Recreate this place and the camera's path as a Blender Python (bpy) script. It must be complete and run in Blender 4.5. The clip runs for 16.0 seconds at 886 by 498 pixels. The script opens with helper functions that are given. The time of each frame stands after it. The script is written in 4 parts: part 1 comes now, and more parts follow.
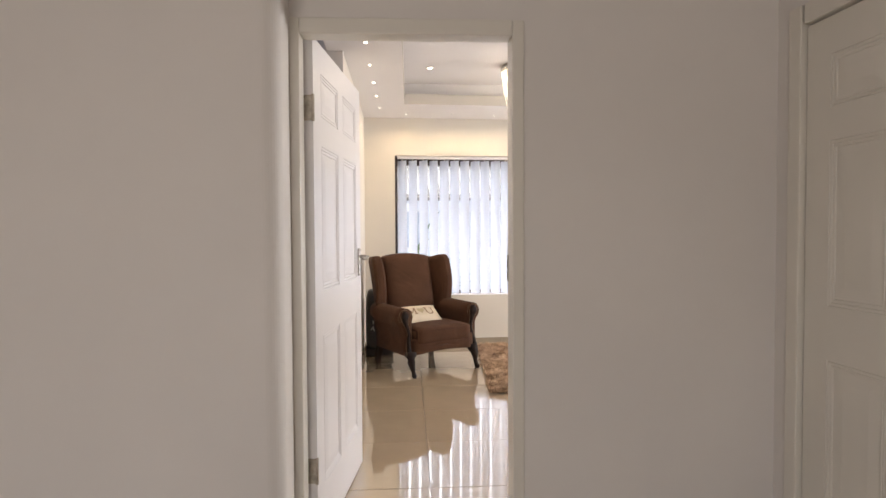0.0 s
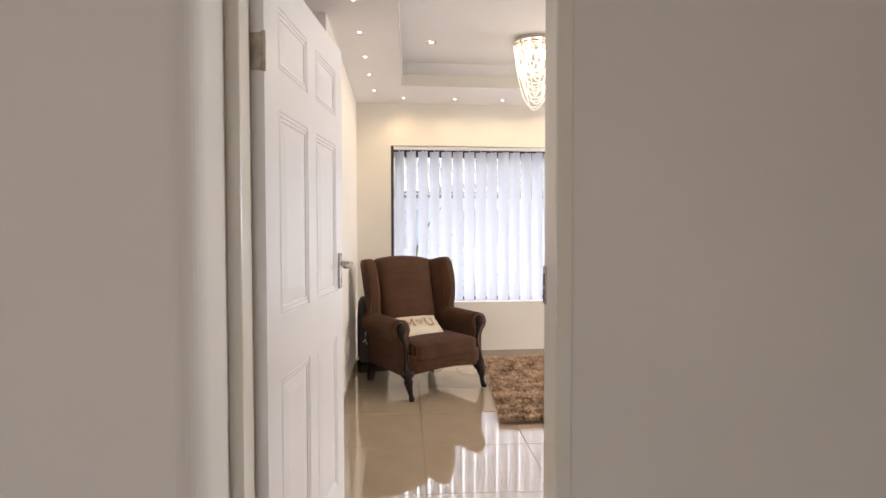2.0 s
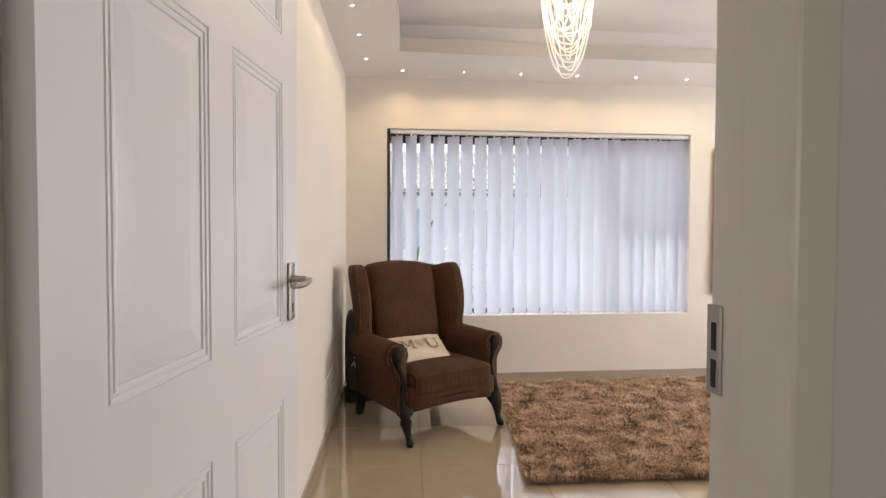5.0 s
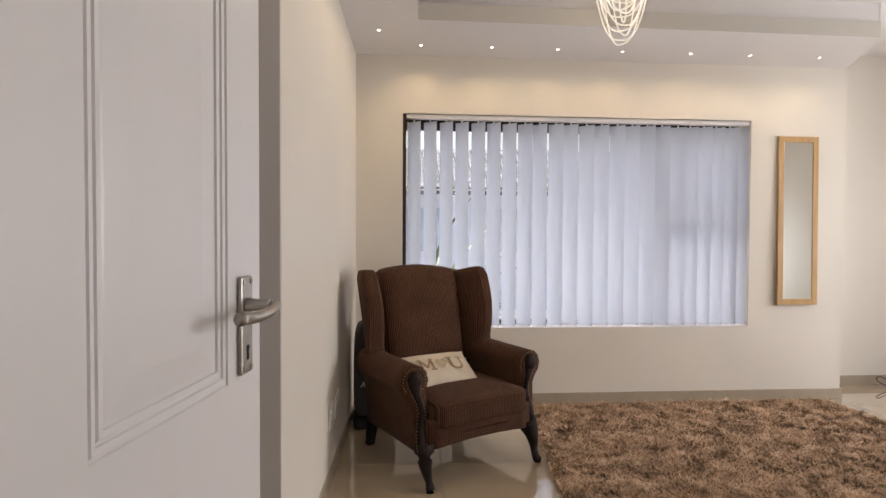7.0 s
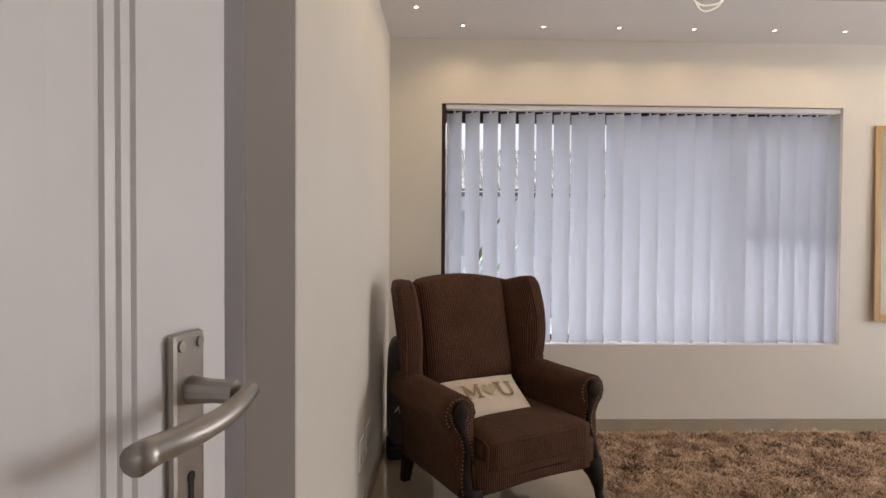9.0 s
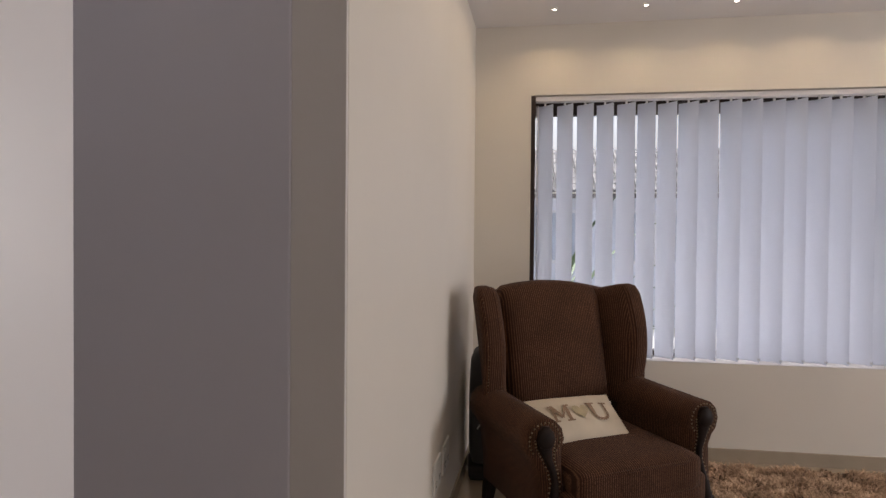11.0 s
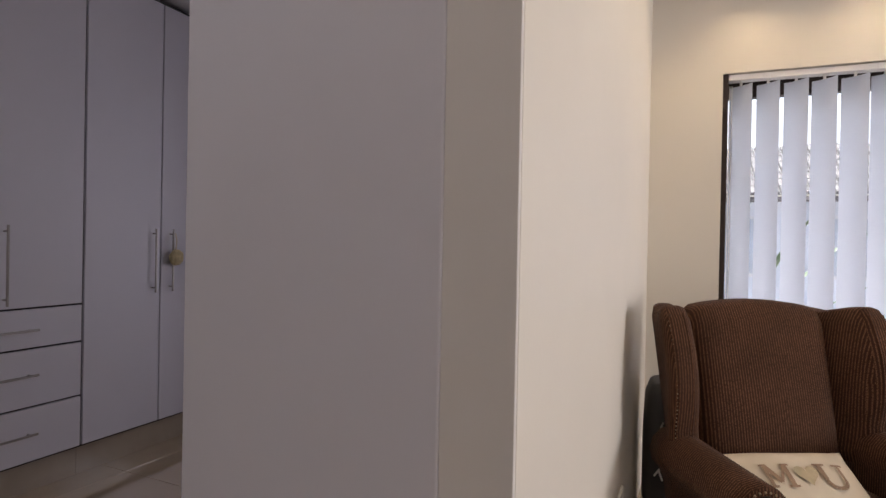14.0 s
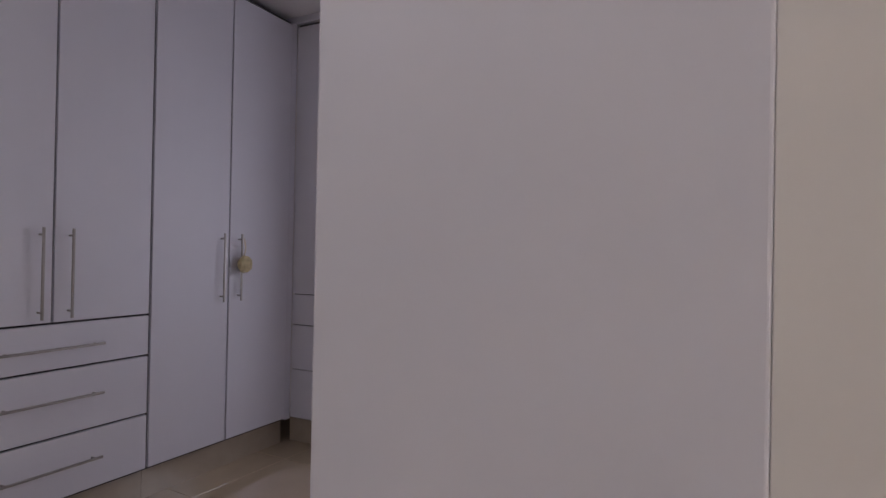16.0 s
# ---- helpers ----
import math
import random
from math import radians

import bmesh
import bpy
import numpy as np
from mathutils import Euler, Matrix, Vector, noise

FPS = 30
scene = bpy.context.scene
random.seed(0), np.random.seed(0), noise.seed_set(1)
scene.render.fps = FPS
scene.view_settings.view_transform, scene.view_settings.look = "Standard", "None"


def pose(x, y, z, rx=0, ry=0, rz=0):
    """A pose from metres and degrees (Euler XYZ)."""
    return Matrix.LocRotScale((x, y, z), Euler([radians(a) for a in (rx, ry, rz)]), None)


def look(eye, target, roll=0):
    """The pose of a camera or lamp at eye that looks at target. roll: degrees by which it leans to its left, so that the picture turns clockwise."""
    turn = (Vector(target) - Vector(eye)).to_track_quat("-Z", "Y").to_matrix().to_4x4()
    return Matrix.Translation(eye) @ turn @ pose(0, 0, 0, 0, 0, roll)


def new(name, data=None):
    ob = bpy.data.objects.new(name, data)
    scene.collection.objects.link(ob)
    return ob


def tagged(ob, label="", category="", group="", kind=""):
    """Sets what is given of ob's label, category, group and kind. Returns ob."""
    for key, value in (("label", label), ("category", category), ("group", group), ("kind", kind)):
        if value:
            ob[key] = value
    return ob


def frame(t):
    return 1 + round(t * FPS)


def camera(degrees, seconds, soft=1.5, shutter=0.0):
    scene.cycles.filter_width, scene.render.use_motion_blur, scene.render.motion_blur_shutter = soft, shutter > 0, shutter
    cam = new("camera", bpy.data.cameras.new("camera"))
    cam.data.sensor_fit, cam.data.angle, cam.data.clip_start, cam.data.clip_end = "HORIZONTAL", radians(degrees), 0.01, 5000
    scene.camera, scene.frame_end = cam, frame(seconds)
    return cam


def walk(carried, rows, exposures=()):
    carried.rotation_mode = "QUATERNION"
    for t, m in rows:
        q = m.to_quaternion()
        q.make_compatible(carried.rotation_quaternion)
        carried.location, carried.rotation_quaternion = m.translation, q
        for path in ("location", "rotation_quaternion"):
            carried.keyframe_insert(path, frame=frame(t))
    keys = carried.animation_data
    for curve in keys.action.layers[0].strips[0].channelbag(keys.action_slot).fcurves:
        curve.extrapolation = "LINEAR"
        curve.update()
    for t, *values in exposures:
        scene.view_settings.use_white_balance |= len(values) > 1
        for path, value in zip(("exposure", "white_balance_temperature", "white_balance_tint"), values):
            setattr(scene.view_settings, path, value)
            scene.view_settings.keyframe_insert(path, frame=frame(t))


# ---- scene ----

# camera and walk
cam = camera(75.5, 16.0)
PATH = [
    (0, (0.194, -0.17, 1.296), (0.402, 1.818, 1.236), -0.3),
    (0.5, (0.213, 0.008, 1.291), (0.42, 1.996, 1.233), -0.4),
    (1, (0.223, 0.193, 1.301), (0.433, 2.181, 1.24), -0.2),
    (1.5, (0.235, 0.348, 1.294), (0.445, 2.336, 1.231), -0.1),
    (2, (0.239, 0.536, 1.301), (0.451, 2.524, 1.238), -0.1),
    (2.5, (0.245, 0.707, 1.301), (0.46, 2.695, 1.239), -0.1),
    (3, (0.254, 0.86, 1.297), (0.473, 2.848, 1.236), -0.0),
    (5.5, (0.303, 1.643, 1.287), (0.506, 3.632, 1.231), 0.2),
    (6, (0.298, 1.817, 1.287), (0.494, 3.807, 1.233), 0.2),
    (6.5, (0.304, 1.962, 1.283), (0.485, 3.953, 1.229), 0.2),
    (7, (0.295, 2.087, 1.275), (0.454, 4.08, 1.222), 0.3),
    (7.5, (0.278, 2.226, 1.281), (0.412, 4.221, 1.229), 0.4),
    (8, (0.255, 2.344, 1.286), (0.371, 4.34, 1.238), 0.4),
    (8.5, (0.239, 2.454, 1.284), (0.335, 4.452, 1.239), 0.4),
    (11, (0.295, 2.786, 1.278), (0.016, 4.766, 1.246), 0.5),
    (11.5, (0.287, 2.833, 1.278), (-0.085, 4.797, 1.246), 0.7),
    (12, (0.291, 2.888, 1.265), (-0.179, 4.832, 1.252), 0.6),
    (12.5, (0.302, 2.943, 1.264), (-0.266, 4.861, 1.254), 0.7),
    (13, (0.286, 3.02, 1.267), (-0.372, 4.909, 1.254), 0.8),
    (13.5, (0.225, 3.072, 1.263), (-0.491, 4.939, 1.252), 1.0),
    (14, (0.144, 3.124, 1.269), (-0.618, 4.973, 1.258), 1.1),
    (14.5, (0.056, 3.174, 1.255), (-0.749, 5.005, 1.259), 1.2),
    (15, (-0.033, 3.223, 1.258), (-0.869, 5.04, 1.256), 1.2),
    (15.5, (-0.123, 3.284, 1.262), (-0.998, 5.082, 1.256), 1.0),
    (16, (-0.235, 3.345, 1.256), (-1.136, 5.13, 1.268), 1.1),
]
EXPOSURES = [
    (0.0, 0.28, 6500, 10), (1.5, 0.21, 6500, 10), (3.0, 0.2, 6500, 10), (5.5, -0.31, 6480, 11), (6.5, -0.48, 6470, 11), (8.5, -0.63, 6450, 11),
    (11.0, -0.92, 6420, 14), (12.5, -0.71, 6400, 14), (14.0, -0.36, 6380, 13), (15.0, -0.23, 6330, 12), (16.0, 0.09, 6100, 13),
]
walk(cam, [(t, look(eye, target, roll)) for t, eye, target, roll in PATH], EXPOSURES)

# world, sun and the large lights
world = bpy.data.worlds.new("world")
scene.world = world
world.use_nodes = True
wn = world.node_tree.nodes
sky = wn.new("ShaderNodeTexSky")
sky.sky_type = "NISHITA"
sky.sun_disc = False
sky.dust_density = 10
sky.sun_elevation, sky.sun_rotation = radians(70), radians(345)
pale = wn.new("ShaderNodeHueSaturation")
pale.inputs["Saturation"].default_value = 0.6
world.node_tree.links.new(sky.outputs[0], pale.inputs["Color"])
world.node_tree.links.new(pale.outputs[0], wn["Background"].inputs["Color"])
wn["Background"].inputs["Strength"].default_value = 0.62


def lamp(name, kind, at, target, power, colour=(1, 1, 1), size=(1, 1), spot=60, blend=0.6, spread=180):
    data = bpy.data.lights.new(name, kind)
    data.energy, data.color = power, colour
    if kind == "AREA":
        data.shape, data.size, data.size_y = "RECTANGLE", size[0], size[1]
        data.spread = radians(spread)
    if kind == "SPOT":
        data.spot_size, data.spot_blend, data.shadow_soft_size = radians(spot), blend, size[0]
    if kind == "POINT":
        data.shadow_soft_size = size[0]
    if kind == "SUN":
        data.angle = size[0]
    ob = new(name, data)
    ob.matrix_world = look(at, target)
    return ob


lamp("sun", "SUN", (2, 12, 12), (2 + 0.09 * 6, 12 - 0.33 * 6, 12 - 0.94 * 6), 3.4, (1, 0.97, 0.93), (0.01, 0))
# daylight in the bedroom's unseen windows; hall, dressing and passage lamps are added fill
lamp("daylight_bedroom", "AREA", (5.62, 4.75, 1.55), (0, 3.9, 1.35), 85, (0.985, 0.97, 0.955), (1.75, 1.5), spread=148)
lamp("daylight_south", "AREA", (5.1, 2.03, 1.1), (5.35, 6, 1.1), 24, (0.93, 0.965, 1), (0.7, 1.1))
# added lamp that brightens the hall; its real source is not known
lamp("hall_fill", "AREA", (-0.85, -2.68, 1.6), (-0.4, 2, 1.4), 33, (1, 0.93, 0.865), (1.6, 1.3))
# unseen fill added to brighten the cupboard fronts; the wall has no window
lamp("dressing_fill", "AREA", (-1.35, 6.70, 1.35), (-1.9, 4, 1.0), 10.5, (0.93, 0.9, 1), (1.3, 1.3))
# added fill for the end panel; no fitting hangs in the passage
lamp("passage_fill", "AREA", (-1.3, 2.9, 2.77), (-1.3, 2.95, 0), 6.2, (0.98, 0.95, 0.98), (0.3, 0.3))

# materials


def material(name, colour, rough=0.5, metal=0.0, scale=0.0, vary=0.0, bump=0.0, bump_scale=60.0, coat=0.0, spec=0.5):
    """Principled surface with slow colour variation, fine relief and uneven gloss."""
    m = bpy.data.materials.new(name)
    m.use_nodes = True
    n, l = m.node_tree.nodes, m.node_tree.links
    b = n["Principled BSDF"]
    b.inputs["Base Color"].default_value = (*colour, 1)
    b.inputs["Roughness"].default_value = rough
    b.inputs["Metallic"].default_value = metal
    b.inputs["Coat Weight"].default_value = coat
    b.inputs["Specular IOR Level"].default_value = spec
    co = n.new("ShaderNodeTexCoord")
    if vary:
        t = n.new("ShaderNodeTexNoise")
        t.inputs["Scale"].default_value, t.inputs["Detail"].default_value = scale, 6
        l.new(co.outputs["Object"], t.inputs["Vector"])
        r = n.new("ShaderNodeMapRange")
        r.inputs["From Min"].default_value, r.inputs["From Max"].default_value = 0.3, 0.7
        r.inputs["To Min"].default_value, r.inputs["To Max"].default_value = 1 - vary, 1 + vary
        l.new(t.outputs["Fac"], r.inputs["Value"])
        x = n.new("ShaderNodeMix")
        x.data_type, x.blend_type = "RGBA", "MULTIPLY"
        x.inputs["Factor"].default_value = 1
        x.inputs[6].default_value = (*colour, 1)
        l.new(r.outputs[0], x.inputs[7])
        l.new(x.outputs[2], b.inputs["Base Color"])
        r2 = n.new("ShaderNodeMapRange")
        r2.inputs["To Min"].default_value, r2.inputs["To Max"].default_value = rough * 0.8, min(1, rough * 1.2)
        l.new(t.outputs["Fac"], r2.inputs["Value"])
        l.new(r2.outputs[0], b.inputs["Roughness"])
    if bump:
        t2 = n.new("ShaderNodeTexNoise")
        t2.inputs["Scale"].default_value, t2.inputs["Detail"].default_value = bump_scale, 4
        l.new(co.outputs["Object"], t2.inputs["Vector"])
        bp = n.new("ShaderNodeBump")
        bp.inputs["Strength"].default_value, bp.inputs["Distance"].default_value = bump, 0.002
        l.new(t2.outputs["Fac"], bp.inputs["Height"])
        l.new(bp.outputs[0], b.inputs["Normal"])
    return m


def emitter(name, colour, strength):
    m = bpy.data.materials.new(name)
    m.use_nodes = True
    b = m.node_tree.nodes["Principled BSDF"]
    b.inputs["Base Color"].default_value = (*colour, 1)
    b.inputs["Emission Color"].default_value = (*colour, 1)
    b.inputs["Emission Strength"].default_value = strength
    return m


def striped(name):
    """Corduroy-like striped upholstery: dark brown ground with fine tan stripes along the local z and y."""
    m = material(name, (0.07, 0.03, 0.016), 0.85, spec=0.15)
    n, l = m.node_tree.nodes, m.node_tree.links
    b = n["Principled BSDF"]
    co = n.new("ShaderNodeTexCoord")
    w = n.new("ShaderNodeTexWave")
    w.wave_type, w.bands_direction = "BANDS", "X"
    w.inputs["Scale"].default_value = 31
    w.inputs["Distortion"].default_value = 0.15
    w.inputs["Detail Scale"].default_value = 3
    l.new(co.outputs["UV"], w.inputs["Vector"])
    ramp = n.new("ShaderNodeValToRGB")
    ramp.color_ramp.elements[0].position, ramp.color_ramp.elements[0].color = 0.42, (0.042, 0.018, 0.0105, 1)
    ramp.color_ramp.elements[1].position, ramp.color_ramp.elements[1].color = 0.95, (0.158, 0.075, 0.040, 1)
    # the light rib is broken into short stitches
    rib = n.new("ShaderNodeTexNoise")
    rib.inputs["Scale"].default_value, rib.inputs["Detail"].default_value = 260, 2
    l.new(co.outputs["Object"], rib.inputs["Vector"])
    gap = n.new("ShaderNodeMapRange")
    gap.inputs["From Min"].default_value, gap.inputs["From Max"].default_value = 0.3, 0.62
    gap.inputs["To Min"].default_value, gap.inputs["To Max"].default_value = 0.45, 1.1
    l.new(rib.outputs["Fac"], gap.inputs["Value"])
    cut = n.new("ShaderNodeMath")
    cut.operation = "MULTIPLY"
    l.new(w.outputs["Fac"], cut.inputs[0])
    l.new(gap.outputs[0], cut.inputs[1])
    l.new(cut.outputs[0], ramp.inputs["Fac"])
    t = n.new("ShaderNodeTexNoise")
    t.inputs["Scale"].default_value, t.inputs["Detail"].default_value = 7, 6
    l.new(co.outputs["Object"], t.inputs["Vector"])
    r = n.new("ShaderNodeMapRange")
    r.inputs["To Min"].default_value, r.inputs["To Max"].default_value = 0.7, 1.3
    l.new(t.outputs["Fac"], r.inputs["Value"])
    x = n.new("ShaderNodeMix")
    x.data_type, x.blend_type = "RGBA", "MULTIPLY"
    x.inputs["Factor"].default_value = 1
    l.new(ramp.outputs[0], x.inputs[6])
    l.new(r.outputs[0], x.inputs[7])
    l.new(x.outputs[2], b.inputs["Base Color"])
    bp = n.new("ShaderNodeBump")
    bp.inputs["Strength"].default_value, bp.inputs["Distance"].default_value = 0.5, 0.0015
    l.new(w.outputs["Fac"], bp.inputs["Height"])
    l.new(bp.outputs[0], b.inputs["Normal"])
    b.inputs["Sheen Weight"].default_value = 0.03
    return m


def blind_fabric():
    m = bpy.data.materials.new("blind_fabric")
    m.use_nodes = True
    n, l = m.node_tree.nodes, m.node_tree.links
    n.remove(n["Principled BSDF"])
    co = n.new("ShaderNodeTexCoord")
    t = n.new("ShaderNodeTexNoise")
    t.inputs["Scale"].default_value, t.inputs["Detail"].default_value = 300, 3
    l.new(co.outputs["Object"], t.inputs["Vector"])
    ramp = n.new("ShaderNodeValToRGB")
    ramp.color_ramp.elements[0].position, ramp.color_ramp.elements[0].color = 0.3, (0.66, 0.695, 0.785, 1)
    ramp.color_ramp.elements[1].position, ramp.color_ramp.elements[1].color = 0.7, (0.71, 0.745, 0.83, 1)
    l.new(t.outputs["Fac"], ramp.inputs["Fac"])
    d, tr, mx = n.new("ShaderNodeBsdfDiffuse"), n.new("ShaderNodeBsdfTranslucent"), n.new("ShaderNodeMixShader")
    x = n.new("ShaderNodeMix")
    x.data_type, x.blend_type = "RGBA", "MULTIPLY"
    x.inputs["Factor"].default_value = 1
    x.inputs[7].default_value = (0.72, 0.72, 0.74, 1)
    l.new(ramp.outputs[0], x.inputs[6])
    l.new(x.outputs[2], d.inputs["Color"])
    l.new(ramp.outputs[0], tr.inputs["Color"])
    mx.inputs["Fac"].default_value = 0.42
    l.new(d.outputs[0], mx.inputs[1])
    l.new(tr.outputs[0], mx.inputs[2])
    l.new(mx.outputs[0], n["Material Output"].inputs["Surface"])
    return m


def tile_material():
    m = material("polished_tile", (0.49, 0.385, 0.27), 0.04, scale=5, vary=0.05)
    n, l = m.node_tree.nodes, m.node_tree.links
    b = n["Principled BSDF"]
    info = n.new("ShaderNodeObjectInfo")
    r = n.new("ShaderNodeMapRange")
    r.inputs["To Min"].default_value, r.inputs["To Max"].default_value = 0.96, 1.04
    l.new(info.outputs["Random"], r.inputs["Value"])
    old = b.inputs["Base Color"].links[0].from_socket
    x = n.new("ShaderNodeMix")
    x.data_type, x.blend_type = "RGBA", "MULTIPLY"
    x.inputs["Factor"].default_value = 1
    l.new(old, x.inputs[6])
    l.new(r.outputs[0], x.inputs[7])
    l.new(x.outputs[2], b.inputs["Base Color"])
    b.inputs["Roughness"].default_value = 0.04
    b.inputs["Specular IOR Level"].default_value = 1.0
    b.inputs["Coat Weight"].default_value = 1.0
    b.inputs["Coat IOR"].default_value = 1.66
    b.inputs["Coat Roughness"].default_value = 0.012
    for k in list(b.inputs["Roughness"].links):
        l.remove(k)
    return m


def wood(name, a, c, rough=0.4, scale=3.0):
    m = material(name, a, rough)
    n, l = m.node_tree.nodes, m.node_tree.links
    co, mp, t, ramp = n.new("ShaderNodeTexCoord"), n.new("ShaderNodeMapping"), n.new("ShaderNodeTexNoise"), n.new("ShaderNodeValToRGB")
    mp.inputs["Scale"].default_value = (12, 12, 1)
    t.inputs["Scale"].default_value, t.inputs["Detail"].default_value = scale, 8
    l.new(co.outputs["Object"], mp.inputs["Vector"])
    l.new(mp.outputs[0], t.inputs["Vector"])
    ramp.color_ramp.elements[0].position, ramp.color_ramp.elements[0].color = 0.3, (*a, 1)
    ramp.color_ramp.elements[1].position, ramp.color_ramp.elements[1].color = 0.7, (*c, 1)
    l.new(t.outputs["Fac"], ramp.inputs["Fac"])
    l.new(ramp.outputs[0], n["Principled BSDF"].inputs["Base Color"])
    return m


def rug_material():
    m = material("shag", (0.2, 0.13, 0.08), 0.9, spec=0.1)
    n, l = m.node_tree.nodes, m.node_tree.links
    geo, co, t, ramp, mix = n.new("ShaderNodeNewGeometry"), n.new("ShaderNodeTexCoord"), n.new("ShaderNodeTexNoise"), n.new("ShaderNodeValToRGB"), n.new("ShaderNodeMath")
    t.inputs["Scale"].default_value, t.inputs["Detail"].default_value = 9, 5
    l.new(co.outputs["Object"], t.inputs["Vector"])
    mix.operation = "MULTIPLY_ADD"
    mix.inputs[1].default_value, mix.inputs[2].default_value = 0.45, 0.0
    l.new(geo.outputs["Random Per Island"], mix.inputs[0])
    add = n.new("ShaderNodeMath")
    add.operation = "ADD"
    l.new(mix.outputs[0], add.inputs[0])
    l.new(t.outputs["Fac"], add.inputs[1])
    e = ramp.color_ramp.elements
    e[0].position, e[0].color = 0.44, (0.15, 0.094, 0.062, 1)
    e[1].position, e[1].color = 1.0, (0.74, 0.53, 0.365, 1)
    mid = ramp.color_ramp.elements.new(0.70)
    mid.color = (0.46, 0.305, 0.195, 1)
    l.new(add.outputs[0], ramp.inputs["Fac"])
    l.new(ramp.outputs[0], n["Principled BSDF"].inputs["Base Color"])
    return m


def glass_material():
    m = bpy.data.materials.new("window_glass")
    m.use_nodes = True
    b = m.node_tree.nodes["Principled BSDF"]
    b.inputs["Base Color"].default_value = (0.95, 0.98, 1, 1)
    b.inputs["Roughness"].default_value = 0.0
    b.inputs["Transmission Weight"].default_value = 1
    b.inputs["IOR"].default_value = 1.1
    return m


WALL = material("cream_wall_paint", (0.755, 0.705, 0.635), 0.6, scale=1.3, vary=0.035, bump=0.12, bump_scale=70)
# one even beige for the upstand, darker than the ceiling
CORNICE = material("beige_cornice", (0.60, 0.57, 0.525), 0.6, scale=1.5, vary=0.03, bump=0.08)
HALL = material("hall_wall_paint", (0.725, 0.69, 0.66), 0.6, scale=1.5, vary=0.03, bump=0.12, bump_scale=70)
CEIL = material("white_ceiling_paint", (0.80, 0.775, 0.775), 0.7, scale=1.2, vary=0.02, bump=0.05)
WHITE = material("white_gloss_enamel", (0.78, 0.76, 0.77), 0.3, scale=3, vary=0.02, bump=0.03, bump_scale=30)
FRAME = material("cream_frame_enamel", (0.73, 0.695, 0.63), 0.3, scale=3, vary=0.03, bump=0.05, bump_scale=40)
MELAMINE = material("white_melamine", (0.67, 0.655, 0.71), 0.52, scale=2, vary=0.02)
GROUT = material("grout", (0.36, 0.31, 0.25), 0.9, scale=20, vary=0.1)
TILE = tile_material()
SKIRT = material("tile_skirting", (0.40, 0.335, 0.26), 0.12, scale=8, vary=0.06)
BLIND = blind_fabric()
BRONZE = material("bronze_aluminium", (0.045, 0.032, 0.028), 0.4, 0.6, scale=6, vary=0.1)
STEEL = material("brushed_steel", (0.40, 0.375, 0.35), 0.38, 1.0, scale=14, vary=0.12, bump=0.08, bump_scale=200)
BRASSY = material("worn_hinge_metal", (0.42, 0.38, 0.33), 0.4, 1.0, scale=40, vary=0.25)
# near-black for the bag's base; elsewhere it paints the shade of gaps and holes
BLACK = material("black_base_and_gap_shade", (0.012, 0.011, 0.011), 0.7, scale=10, vary=0.1)
UPHOLSTERY = striped("striped_upholstery")
DARKWOOD = wood("dark_stained_wood", (0.010, 0.0065, 0.006), (0.024, 0.013, 0.010), 0.6)
DARKWOOD.node_tree.nodes["Principled BSDF"].inputs["Specular IOR Level"].default_value = 0.2
PINE = wood("honey_pine", (0.46, 0.27, 0.10), (0.60, 0.38, 0.17), 0.4)
LINEN = material("cream_linen", (0.66, 0.57, 0.45), 0.9, scale=9, vary=0.08, bump=0.4, bump_scale=500)
LETTER = material("brown_print", (0.29, 0.19, 0.125), 0.9, scale=40, vary=0.15)
HEART = material("tan_print", (0.46, 0.38, 0.25), 0.9, scale=40, vary=0.12)
SHAG = rug_material()
RUGBASE = material("rug_backing", (0.16, 0.10, 0.066), 0.95, scale=10, vary=0.2)
PLASTIC = material("white_plastic", (0.80, 0.79, 0.77), 0.35, scale=10, vary=0.02)
LUGGAGE = material("dark_grey_nylon", (0.075, 0.075, 0.08), 0.7, scale=12, vary=0.15, bump=0.3, bump_scale=400)
CABLE = material("black_rubber", (0.02, 0.02, 0.02), 0.5, scale=20, vary=0.1)
MIRROR = material("mirror_silver", (0.9, 0.92, 0.91), 0.0, 1.0)
GLASS = glass_material()
CHROME = material("polished_chrome", (0.62, 0.58, 0.54), 0.12, 1.0, scale=9, vary=0.05)
LED = emitter("downlight_led", (1, 0.86, 0.66), 30)
# glass beads emit by themselves in place of light caught from the bulbs
CRYSTAL = emitter("self_glowing_beads", (1, 0.92, 0.76), 1.0)
STUD = material("brass_stud", (0.34, 0.27, 0.18), 0.35, 1.0, scale=30, vary=0.15)
RENDER_OUT = material("pale_render", (0.44, 0.48, 0.56), 0.8, scale=1.5, vary=0.08, bump=0.2)
ROOFTILE = material("grey_roof_tile", (0.12, 0.115, 0.12), 0.7, scale=3, vary=0.2, bump=0.2)
PAVING = material("pale_paving", (0.56, 0.55, 0.545), 0.8, scale=1.2, vary=0.15, bump=0.2, bump_scale=30)
FARFRAME = material("pale_grey_aluminium", (0.45, 0.46, 0.5), 0.5, scale=6, vary=0.08)
FARPANE = material("reflecting_dark_pane", (0.32, 0.36, 0.43), 0.08, scale=2, vary=0.1)
LEAF = material("green_leaf", (0.05, 0.10, 0.035), 0.5, scale=8, vary=0.3)
LOOFAH = material("yellow_sponge", (0.54, 0.45, 0.26), 0.9, scale=60, vary=0.2, bump=0.8, bump_scale=160)

# building helpers


